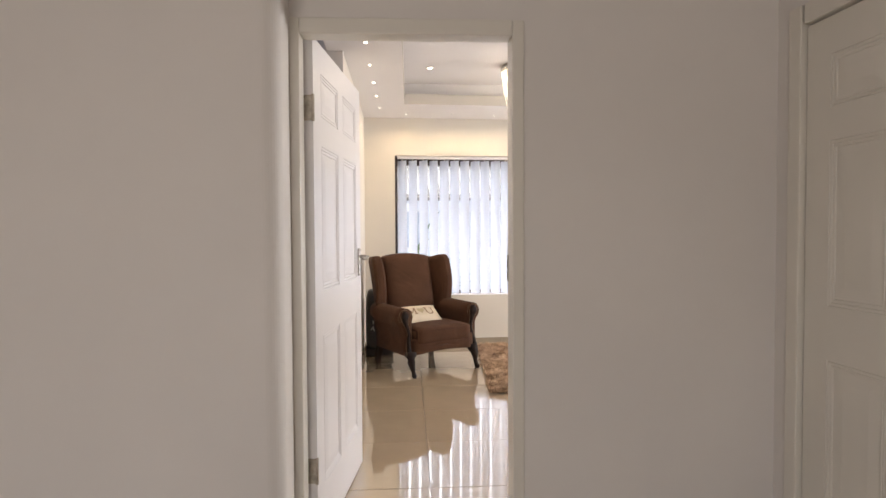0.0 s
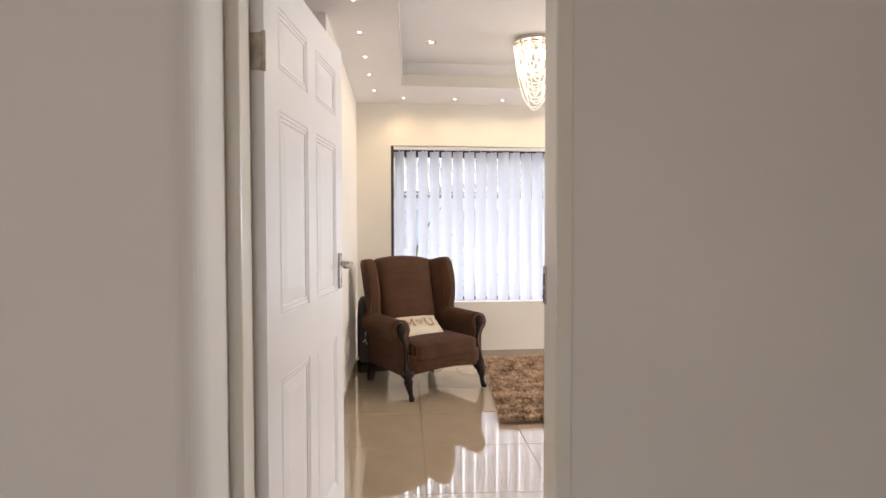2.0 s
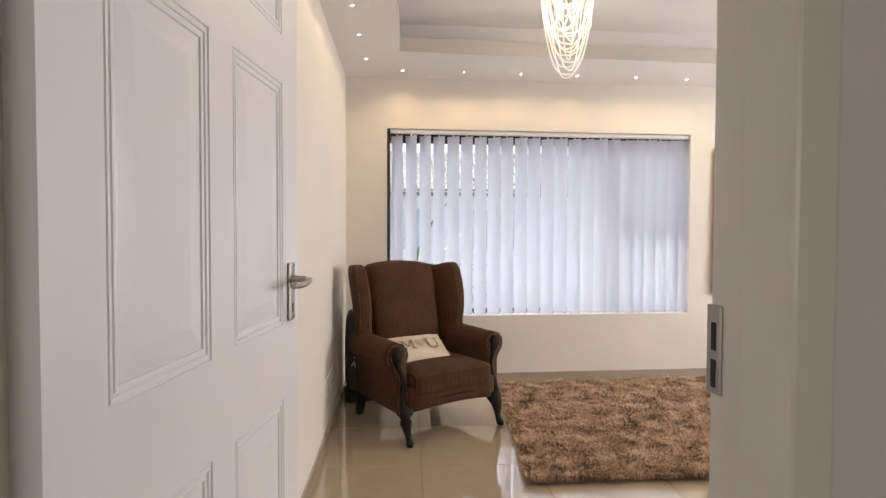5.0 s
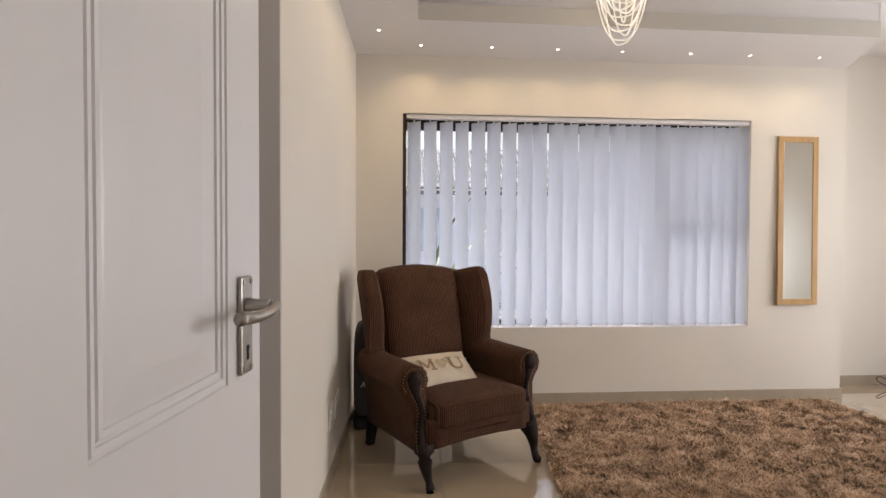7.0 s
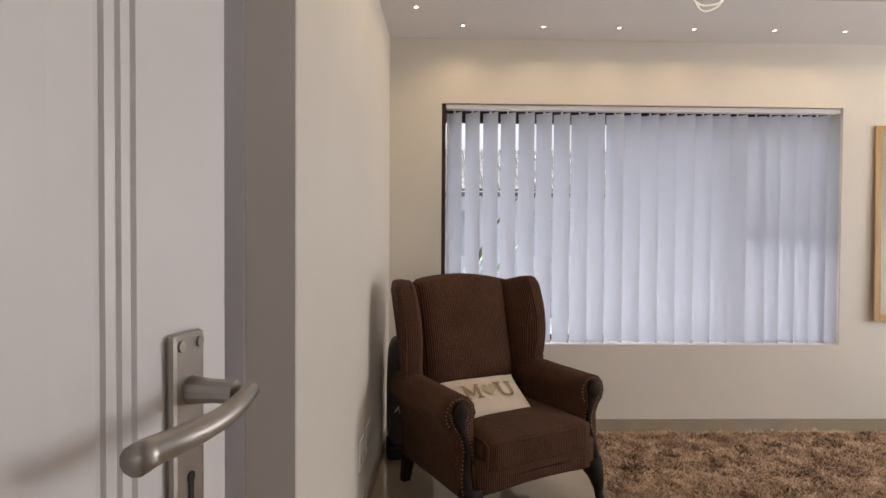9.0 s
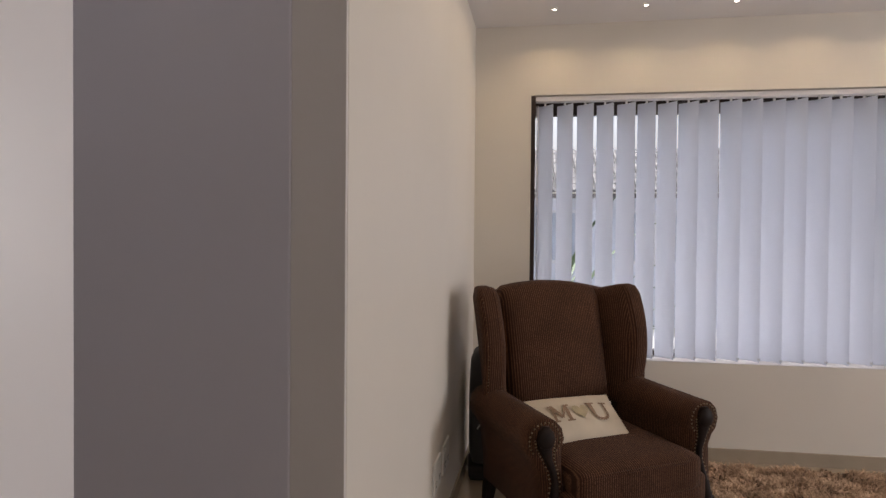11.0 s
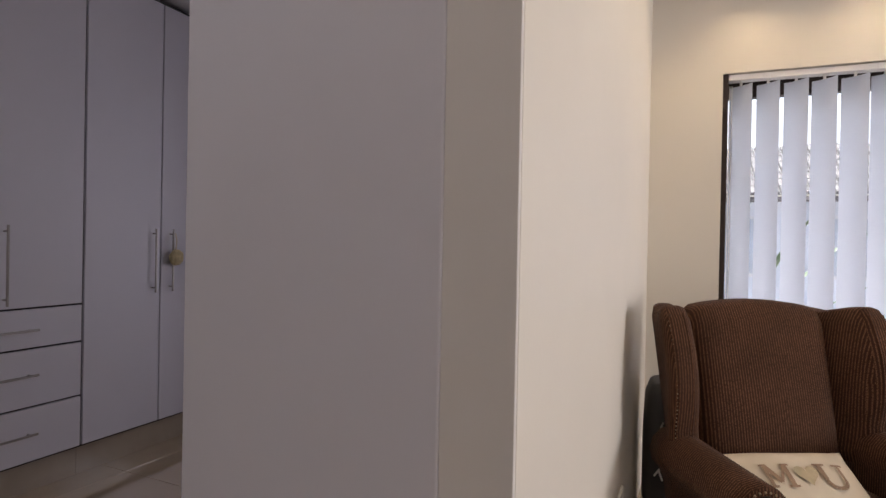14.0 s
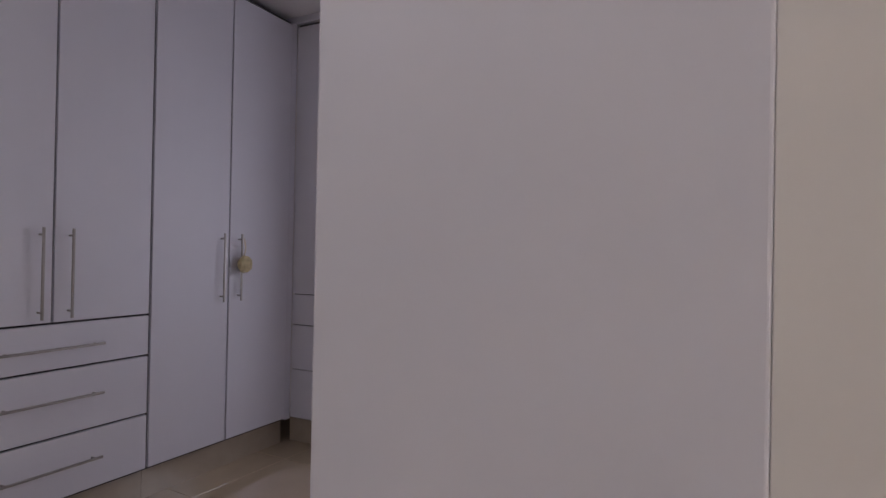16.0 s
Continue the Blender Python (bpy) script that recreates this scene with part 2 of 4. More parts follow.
def part(name, bm, mat, parent=None, label="", smooth=False, at=None, stripes="x"):
    me = bpy.data.meshes.new(name)
    bmesh.ops.recalc_face_normals(bm, faces=bm.faces)
    if smooth:
        for f in bm.faces:
            f.smooth = True
    bm.to_mesh(me)
    bm.free()
    me.materials.append(mat)
    if mat is UPHOLSTERY:
        lay = me.uv_layers.new(name="stripes")
        for poly in me.polygons:
            for li in poly.loop_indices:
                c = me.vertices[me.loops[li].vertex_index].co
                across = c.x if (stripes == "x" or abs(poly.normal.y) > 0.65) else c.y
                lay.data[li].uv = (across, c.z)
    ob = new(name, me)
    if at is not None:
        ob.matrix_world = at
    if parent:
        ob.parent = parent
    if label:
        tagged(ob, label)
    return ob


def empty(name, m, label, category, group="", kind=""):
    ob = new(name)
    ob.empty_display_size = 0.1
    ob.matrix_world = m
    return tagged(ob, label, category, group, kind)


def add_box(bm, x0, x1, y0, y1, z0, z1, bevel=0.0, m=None, seg=2):
    r = bmesh.ops.create_cube(bm, size=1)
    vs = r["verts"]
    for v in vs:
        v.co = Vector(((x0 + x1) / 2 + v.co.x * (x1 - x0), (y0 + y1) / 2 + v.co.y * (y1 - y0), (z0 + z1) / 2 + v.co.z * (z1 - z0)))
    if bevel:
        es = list({e for v in vs for e in v.link_edges})
        r = bmesh.ops.bevel(bm, geom=es, offset=bevel, segments=seg, affect="EDGES", profile=0.5)
        vs = list({v for f in r["faces"] for v in f.verts} | {v for v in vs if v.is_valid})
    if m:
        bmesh.ops.transform(bm, matrix=m, verts=vs)
    return vs


def box(x0, x1, y0, y1, z0, z1, bevel=0.0, m=None, seg=2):
    bm = bmesh.new()
    add_box(bm, x0, x1, y0, y1, z0, z1, bevel, m, seg)
    return bm


def add_prism(bm, pts, z0, z1):
    lo = [bm.verts.new((x, y, z0)) for x, y in pts]
    hi = [bm.verts.new((x, y, z1)) for x, y in pts]
    bm.faces.new(lo[::-1])
    bm.faces.new(hi)
    for i in range(len(pts)):
        j = (i + 1) % len(pts)
        bm.faces.new((lo[i], lo[j], hi[j], hi[i]))


def prism(pts, z0, z1):
    bm = bmesh.new()
    add_prism(bm, pts, z0, z1)
    return bm


def add_tube(bm, pts, radii, n=8, cap=True):
    """A round tube through points with a radius at each."""
    pts = [Vector(p) for p in pts]
    rings = []
    up = Vector((0.13, 0.31, 0.94))
    for i, p in enumerate(pts):
        d = (pts[min(i + 1, len(pts) - 1)] - pts[max(i - 1, 0)]).normalized()
        u = d.cross(up)
        if u.length < 1e-3:
            u = d.cross(Vector((1, 0, 0)))
        u.normalize()
        w = d.cross(u)
        r = radii[i] if isinstance(radii, (list, tuple)) else radii
        rings.append([bm.verts.new(p + r * (math.cos(2 * math.pi * k / n) * u + math.sin(2 * math.pi * k / n) * w)) for k in range(n)])
    for a, c in zip(rings, rings[1:]):
        for k in range(n):
            bm.faces.new((a[k], a[(k + 1) % n], c[(k + 1) % n], c[k]))
    if cap:
        bm.faces.new(rings[0][::-1])
        bm.faces.new(rings[-1])


def tube(pts, radii, n=8):
    bm = bmesh.new()
    add_tube(bm, pts, radii, n)
    return bm


def add_sections(bm, sections, closed=True):
    """Skin rings of equal length, first and last capped."""
    rings = [[bm.verts.new(p) for p in s] for s in sections]
    n = len(rings[0])
    for a, c in zip(rings, rings[1:]):
        for k in range(n):
            bm.faces.new((a[k], a[(k + 1) % n], c[(k + 1) % n], c[k]))
    bm.faces.new(rings[0][::-1])
    bm.faces.new(rings[-1])


def disc(r, z0, z1, n=24, m=None):
    bm = bmesh.new()
    bmesh.ops.create_cone(bm, cap_ends=True, segments=n, radius1=r, radius2=r, depth=z1 - z0, matrix=Matrix.Translation((0, 0, (z0 + z1) / 2)))
    if m:
        bmesh.ops.transform(bm, matrix=m, verts=bm.verts)
    return bm


def setting(name, bm, mat, label, category, smooth=False):
    return tagged(part(name, bm, mat, smooth=smooth), label, category, kind="structure")


# the plan, metres
LOW, HIGH = 2.575, 2.80
LEFT = [(-0.078, 3.97), (-0.008, 6.30)]
WIN = (0.332, 3.002, 0.570, 2.155)
TILT_ROOM = -2.6

# walls
setting("wall_left", prism([LEFT[0], (0.0, 6.55), (-0.2, 6.55), (-0.2, 3.97)], 0, LOW + 0.3), WALL, "smooth cream painted plaster wall beside the armchair", "wall")
setting("trim_wall_end", box(-0.2004, -0.0785, 3.957, 3.9695, 0, LOW + 0.2, 0.001, seg=1), HALL, "pale grey painted end of the wall by the passage", "trim")
bm = bmesh.new()
add_prism(bm, [(-0.008, 6.30), (WIN[0], 6.30), (WIN[0], 6.55), (-0.008, 6.55)], 0, 2.9)
add_prism(bm, [(WIN[1], 6.30), (3.77, 6.30), (3.77, 6.55), (WIN[1], 6.55)], 0, 2.9)
add_prism(bm, [(WIN[0], 6.30), (WIN[1], 6.30), (WIN[1], 6.55), (WIN[0], 6.55)], 0, WIN[2])
add_prism(bm, [(WIN[0], 6.30), (WIN[1], 6.30), (WIN[1], 6.55), (WIN[0], 6.55)], WIN[3], 2.9)
setting("wall_window", bm, WALL, "cream painted wall with a wide low window", "wall")
bm = bmesh.new()
add_prism(bm, [(3.77, 6.55), (3.77, 6.68), (5.65, 6.68), (5.65, 6.9), (3.6, 6.9), (3.6, 6.55)], 0, 2.9)
setting("wall_recess", bm, WALL, "cream painted wall set back past the window", "wall")
bm = bmesh.new()
add_box(bm, 5.65, 5.9, 1.9, 3.83, 0, 2.9)
add_box(bm, 5.65, 5.9, 5.68, 6.9, 0, 2.9)
add_box(bm, 5.65, 5.9, 3.83, 5.68, 0, 0.75)
add_box(bm, 5.65, 5.9, 3.83, 5.68, 2.35, 2.9)
setting("wall_right", bm, WALL, "cream painted wall with a large window opening", "wall")

# the wall with the door, turned a little against the room
DOOR = pose(-0.098, 2.021, 0, 0, 0, -3.0)


def on_door(pts):
    return [tuple((DOOR @ Vector((x, y, 0))).xy) for x, y in pts]


JAMB = 0.785
bm = bmesh.new()
add_prism(bm, on_door([(JAMB + 0.03, 0.012), (1.98, 0.012), (1.98, 0.152), (JAMB + 0.03, 0.152)]), 0, 2.9)
add_prism(bm, on_door([(-0.03, 0.012), (JAMB + 0.03, 0.012), (JAMB + 0.03, 0.152), (-0.03, 0.152)]), 2.07, 2.9)
add_prism(bm, on_door([(-3.4, 0.02), (-0.03, 0.012), (-0.03, 0.152), (-3.4, 0.152)]), 0, 2.9)
setting("wall_door", bm, HALL, "plain painted plaster wall round the bedroom door", "wall")
bm = prism([(1.87, 1.93), (4.72, 1.93), (4.72, 2.05), (1.87, 2.05)], 0, 2.9)
add_box(bm, 5.48, 5.9, 1.93, 2.05, 0, 2.9)
add_box(bm, 4.72, 5.48, 1.93, 2.05, 0, 0.52)
add_box(bm, 4.72, 5.48, 1.93, 2.05, 1.68, 2.9)
setting("wall_south", bm, WALL, "cream bedroom wall with a small window opening", "wall")
# hall: a thicker wall with a rounded corner beside the door frame
R = 0.065
cx, cy = -0.1475, 1.797
pts = [(cx, 2.036), (-3.3, 2.036), (-3.3, cy)] + [(cx - R + R * math.sin(a), cy + R - R * math.cos(a)) for a in [k * math.pi / 20 for k in range(11)]]
setting("wall_hall_left", prism(pts, 0, 2.9), HALL, "painted hall wall with a rounded corner by the door", "wall", smooth=False)
bm = bmesh.new()
add_box(bm, 1.735, 1.9, 0.93, 1.94, 2.12, 2.9)
add_box(bm, 1.735, 1.9, 1.86, 1.94, 0, 2.12)
add_box(bm, 1.735, 1.9, -2.9, 0.93, 0, 2.9)
setting("wall_hall_right", bm, HALL, "painted hall wall with a closed door", "wall")
# unseen back wall, its opening added round the hall's fill lamp
bm = bmesh.new()
add_box(bm, -3.3, 2.05, -2.9, -2.75, 0, 0.9)
add_box(bm, -3.3, 2.05, -2.9, -2.75, 2.3, 2.9)
add_box(bm, -3.3, -1.7, -2.9, -2.75, 0.9, 2.3)
add_box(bm, 0.0, 2.05, -2.9, -2.75, 0.9, 2.3)
setting("wall_hall_back", bm, HALL, "unseen painted hall wall with an opening added for the fill lamp", "wall")
setting("wall_hall_end", box(-3.5, -3.3, -2.9, 2.05, 0, 2.9), HALL, "painted wall at the end of the hall", "wall")
setting("wall_dressing_west", box(-3.6, -3.42, 2.0, 7.0, 0, 3.0), WALL, "painted wall behind the fitted wardrobes", "wall")
setting("wall_dressing_north", box(-3.42, -0.2, 6.78, 6.95, 0, 3.0), WALL, "painted wall at the end of the dressing room", "wall")

# ceilings
bm = bmesh.new()
ta, tb, tc = (0.285, 2.75), (0.416, 5.60), (3.44, 5.63)
te = (3.77, 6.30)
add_prism(bm, [(-0.25, 2.05), (5.75, 2.0), (5.75, 2.75), ta], LOW, LOW + 0.06)
add_prism(bm, [(-0.25, 2.05), ta, tb, (-0.1, 6.6)], LOW, LOW + 0.06)
add_prism(bm, [(-0.1, 6.6), tb, tc, te, (3.77, 6.6)], LOW, LOW + 0.06)
add_prism(bm, [tc, te, (3.72, 6.32), (3.40, 5.66)], LOW + 0.06, HIGH)
add_box(bm, 3.65, 5.75, 1.95, 6.8, HIGH, HIGH + 0.06)
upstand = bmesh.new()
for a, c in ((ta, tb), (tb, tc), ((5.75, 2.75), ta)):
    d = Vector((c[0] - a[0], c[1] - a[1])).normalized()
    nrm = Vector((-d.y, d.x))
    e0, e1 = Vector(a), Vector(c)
    # beige upstand at the edge, an open trough behind it, then the wall of the recess
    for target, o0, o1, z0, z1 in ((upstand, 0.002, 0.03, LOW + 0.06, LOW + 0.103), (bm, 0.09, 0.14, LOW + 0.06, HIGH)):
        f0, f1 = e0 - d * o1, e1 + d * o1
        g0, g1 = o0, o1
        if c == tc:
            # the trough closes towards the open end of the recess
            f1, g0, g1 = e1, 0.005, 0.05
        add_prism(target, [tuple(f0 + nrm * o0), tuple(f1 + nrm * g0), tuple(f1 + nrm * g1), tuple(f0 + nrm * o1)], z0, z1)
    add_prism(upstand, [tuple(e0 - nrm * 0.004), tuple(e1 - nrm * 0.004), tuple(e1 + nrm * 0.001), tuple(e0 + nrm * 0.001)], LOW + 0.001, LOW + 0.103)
add_prism(bm, [(0.0, 2.45), (3.65, 2.45), (3.65, 5.95), (0.0, 5.95)], HIGH, HIGH + 0.06)
setting("ceiling", bm, CEIL, "white bedroom ceiling with a recessed tray and open trough", "ceiling")
setting("trim_tray", upstand, CORNICE, "beige upstand round the ceiling recess", "trim")
setting("ceiling_hall", prism([(-3.4, -2.9), (2.05, -2.9), (2.05, 2.0), (-3.4, 2.0)], 2.62, 2.7), CEIL, "plain white hall ceiling", "ceiling")
setting("ceiling_dressing", prism([(-3.5, 2.1), (-0.22, 2.1), (-0.22, 6.9), (-3.5, 6.9)], 2.78, 2.84), CEIL, "plain white dressing room ceiling", "ceiling")
# unseen slab, its overhang sized to keep direct sun off the slats
setting("shading_slab", box(-3.8, 6.1, -3.0, 7.4, 3.0, 3.12), CEIL, "unseen flat slab added overhead to keep sun off the window", "roof")

# skirting
bm = bmesh.new()
for a, c, w in ((LEFT[0], LEFT[1], 0.012), ((-0.008, 6.30), (3.77, 6.30), 0.012), ((3.77, 6.68), (5.65, 6.68), 0.012), ((3.77, 6.3), (3.77, 6.68), -0.0)):
    d = Vector((c[0] - a[0], c[1] - a[1])).normalized()
    nrm = Vector((d.y, -d.x))
    if w:
        add_prism(bm, [a, c, (c[0] + nrm.x * w, c[1] + nrm.y * w), (a[0] + nrm.x * w, a[1] + nrm.y * w)], 0.0, 0.078)
add_prism(bm, [(3.77, 6.288), (3.782, 6.288), (3.782, 6.67), (3.77, 6.67)], 0.0, 0.078)
setting("baseboard", bm, SKIRT, "low beige tile skirting along the bedroom walls", "baseboard")

# door frame and leaf
frame_ob = empty("door_frame", DOOR, "cream enamelled steel door frame with rebate", "door frame", kind="structure")
bm = bmesh.new()
add_box(bm, -0.053, -0.013, -0.004, 0.085, 0, 2.095, 0.005)
add_box(bm, -0.046, -0.022, 0.085, 0.161, 0, 2.095, 0.003)
part("jamb", bm, FRAME, frame_ob)
bm = bmesh.new()
add_box(bm, JAMB, JAMB + 0.046, -0.004, 0.085, 0, 2.095, 0.005)
add_box(bm, JAMB + 0.009, JAMB + 0.05, 0.085, 0.161, 0, 2.095, 0.003)
part("jamb", bm, FRAME, frame_ob)
bm = bmesh.new()
add_box(bm, -0.013, JAMB, -0.002, 0.085, 2.037, 2.097, 0.005)
add_box(bm, -0.02, JAMB + 0.02, 0.085, 0.159, 2.075, 2.097, 0.003)
part("head", bm, FRAME, frame_ob)
strike = part("strike_plate", box(JAMB + 0.005, JAMB + 0.0115, 0.133, 0.164, 1.092, 1.200, 0.002), STEEL, frame_ob, "worn steel strike plate")
for z in (1.10, 1.145):
    part("latch_hole", box(JAMB + 0.0042, JAMB + 0.006, 0.141, 0.152, z, z + 0.034, 0.0004), BLACK, strike)

H, F = Vector((-0.076, 2.142, 0)), Vector((0.069, 3.047, 0))
LEAF_W, LEAF_H, LEAF_T = (F - H).length, 2.07, 0.042
leaf_angle = math.degrees(math.atan2(F.y - H.y, F.x - H.x))
DOORLEAF = pose(H.x, H.y, 0.008, 0, 0, leaf_angle)


def panel_door(name, m, w, h, label, mat, cols, rows, both=True):
    """A moulded panel door: stiles and rails with sunk, moulded and raised fields. Local x along the leaf, face at y=0 looking to -y."""
    ob = empty(name, m, label, "door", kind="structure")
    t = LEAF_T
    bm = bmesh.new()
    xs = [0] + [v for c in cols for v in c] + [w]
    for i in range(0, len(xs), 2):
        add_box(bm, xs[i], xs[i + 1], 0, t, 0, h, 0.0)
    zs = [0] + [v for r in rows for v in r] + [h]
    for i in range(0, len(zs), 2):
        for c in cols:
            add_box(bm, c[0], c[1], 0, t, zs[i], zs[i + 1], 0.0)
    part("stiles_and_rails", bm, mat, ob)
    for c in cols:
        for r in rows:
            bm = bmesh.new()
            for side in (0, 1):
                def q(d):
                    return d if side == 0 else t - d
                loops = []
                for inset, depth in ((0, 0), (0.0015, 0.0032), (0.004, 0.0032), (0.006, 0.0008), (0.0125, 0.0015), (0.014, 0.0045), (0.0165, 0.0045), (0.0185, 0.0022), (0.0255, 0.003), (0.027, 0.006), (0.031, 0.006), (0.034, 0.0055), (0.066, 0.0025), (0.070, 0.0022)):
                    loops.append([bm.verts.new((x, q(depth), z)) for x, z in ((c[0] + inset, r[0] + inset), (c[1] - inset, r[0] + inset), (c[1] - inset, r[1] - inset), (c[0] + inset, r[1] - inset))])
                for a, b2 in zip(loops, loops[1:]):
                    for k in range(4):
                        bm.faces.new((a[k], a[(k + 1) % 4], b2[(k + 1) % 4], b2[k]))
                bm.faces.new(loops[-1])
            part("panel", bm, mat, ob)
    return ob


COLS = [(0.115, 0.410), (0.510, 0.802)]
ROWSZ = [(0.23, 0.86), (1.045, 1.645), (1.765, 1.945)]
leaf = panel_door("door_1", DOORLEAF @ pose(0, -0.0, 0), LEAF_W, LEAF_H - 0.008, "white six-panel door standing open into the bedroom", WHITE, COLS, ROWSZ)
for z in (0.28, 1.73):
    hg = part("hinge", box(-0.004, 0.0, 0.004, 0.036, z, z + 0.10, 0.0), BRASSY, leaf, "worn steel butt hinge")
    part("pin", tube([(-0.003, 0.0, z - 0.003), (-0.003, 0.0, z + 0.103)], 0.006), BRASSY, hg)


def lever(parent, x, z, side):
    """Long back plate with screws, keyhole and wavy lever."""
    s = -1 if side == 0 else 1
    y = 0.0 if side == 0 else LEAF_T
    plate = part("handle_plate", box(x - 0.021, x + 0.021, min(y, y + s * 0.008), max(y, y + s * 0.008), z - 0.084, z + 0.066, 0.004), STEEL, parent, "brushed steel lever handle plate")
    yy = y + s * 0.008
    for dx in (-0.012, 0.012):
        for zz in (z - 0.075, z + 0.057):
            part("screw", disc(0.0042, 0, 0.0015, 10, pose(x + dx, yy, zz, 90 if s < 0 else -90)), BRASSY, plate)
    bm = disc(0.0045, 0, 0.001, 12, pose(x, yy, z - 0.044, 90 if s < 0 else -90))
    add_box(bm, x - 0.0028, x + 0.0028, min(yy, yy + s * 0.001), max(yy, yy + s * 0.001), z - 0.062, z - 0.045)
    part("keyhole", bm, BLACK, plate)
    pts = [(x, yy, z + 0.022), (x, yy + s * 0.018, z + 0.022), (x, yy + s * 0.036, z + 0.022)]
    part("spindle", tube(pts, [0.011, 0.009, 0.009], 12), STEEL, plate)
    bm = bmesh.new()
    arm = []
    for k in range(15):
        f = k / 14
        arm.append((x + 0.012 - 0.132 * f, yy + s * (0.043 + 0.004 * math.sin(f * 6)), z + 0.018 + 0.0032 * math.cos(f * 5.6) - 0.003 * f))
    add_tube(bm, arm, [0.0058 + 0.0034 * (k / 14) ** 0.6 for k in range(15)], 12)
    part("lever", bm, STEEL, plate, smooth=True)


lever(leaf, LEAF_W - 0.065, 1.135, 0)
lever(leaf, LEAF_W - 0.065, 1.135, 1)

# closed door in the hall's right wall
hall_door = panel_door("door_2", pose(1.747, 1.795, 0.008, 0, 0, -90), 0.80, 2.03, "closed cream six-panel door in the hall", FRAME, [(0.11, 0.355), (0.445, 0.69)], [(0.22, 0.83), (1.02, 1.60), (1.715, 1.90)])
fr2 = empty("hall_door_frame", pose(1.735, 1.80, 0), "cream enamelled door frame round a closed door", "door frame", kind="structure")
for y0, y1 in ((0.012, 0.075), (-0.885, -0.81)):
    part("jamb", box(-0.012, 0.045, y0 - 0.01, y1 - 0.01, 0, 2.12, 0.005), FRAME, fr2)
part("head", box(-0.010, 0.045, -0.82, -0.01, 2.045, 2.12, 0.005), FRAME, fr2)

# floor: polished tiles in a grid turned with the room
floor = setting("floor", box(-3.6, 5.9, -2.95, 6.95, -0.12, -0.006), GROUT, "polished cream porcelain tile floor with thin grout lines", "floor")


def rounded_box(a, b, c, r, n=8, deform=None, at=(0, 0, 0)):
    """A box of half sizes a, b, c with round edges, deformed point by point."""
    bm = bmesh.new()
    bmesh.ops.create_cube(bm, size=2)
    bmesh.ops.subdivide_edges(bm, edges=bm.edges, cuts=n, use_grid_fill=True)
    for v in bm.verts:
        p = Vector((v.co.x * a, v.co.y * b, v.co.z * c))
        core = Vector((max(-a + r, min(a - r, p.x)), max(-b + r, min(b - r, p.y)), max(-c + r, min(c - r, p.z))))
        d = p - core
        if d.length > 1e-9:
            p = core + d.normalized() * r
        if deform:
            p = deform(p)
        v.co = p + Vector(at)
    return bm


# ---- bedroom ----
# wingback armchair
CHAIR = pose(0.580, 5.390, 0, 0, 0, 29)
chair = empty("wingback_armchair", CHAIR, "brown striped wingback armchair with dark carved wooden legs", "armchair")
part("seat_frame", rounded_box(0.345, 0.33, 0.085, 0.03, 7, lambda p: Vector((p.x, p.y - 0.02 * (1 - (p.x / 0.345) ** 2), p.z + (0.03 * (1 - (p.x / 0.345) ** 2) if p.z < 0 else 0))), (0, -0.028, 0.255)), UPHOLSTERY, chair, smooth=True)


def seat_shape(p):
    k = (1 - (p.x / 0.3) ** 2) * (1 - (p.y / 0.32) ** 2)
    return Vector((p.x, p.y, p.z + (0.022 * k if p.z > 0 else 0)))


cushion = part("seat_cushion", rounded_box(0.298, 0.315, 0.075, 0.035, 10, seat_shape, (0, -0.068, 0.352)), UPHOLSTERY, chair, smooth=True)
bm = bmesh.new()
for z in (0.404,):
    add_tube(bm, [(-0.285, -0.30, z), (-0.272, -0.366, z), (-0.2, -0.381, z), (0, -0.383, z + 0.002), (0.2, -0.381, z), (0.272, -0.366, z), (0.285, -0.30, z)], 0.0055, 6)
part("piping", bm, UPHOLSTERY, cushion, "dark corded piping", smooth=True)


def back_shape(p):
    z = p.z + 0.36
    y = p.y + 0.22 * z - (0.035 * math.sin(min(1, z / 0.7) * math.pi) * (1 - (p.x / 0.29) ** 2) if p.y < 0 else 0)
    top = max(0, p.z / 0.36)
    return Vector((p.x * (1 + 0.08 * z), y, p.z + 0.035 * (1 - (p.x / 0.28) ** 2) * top ** 2))


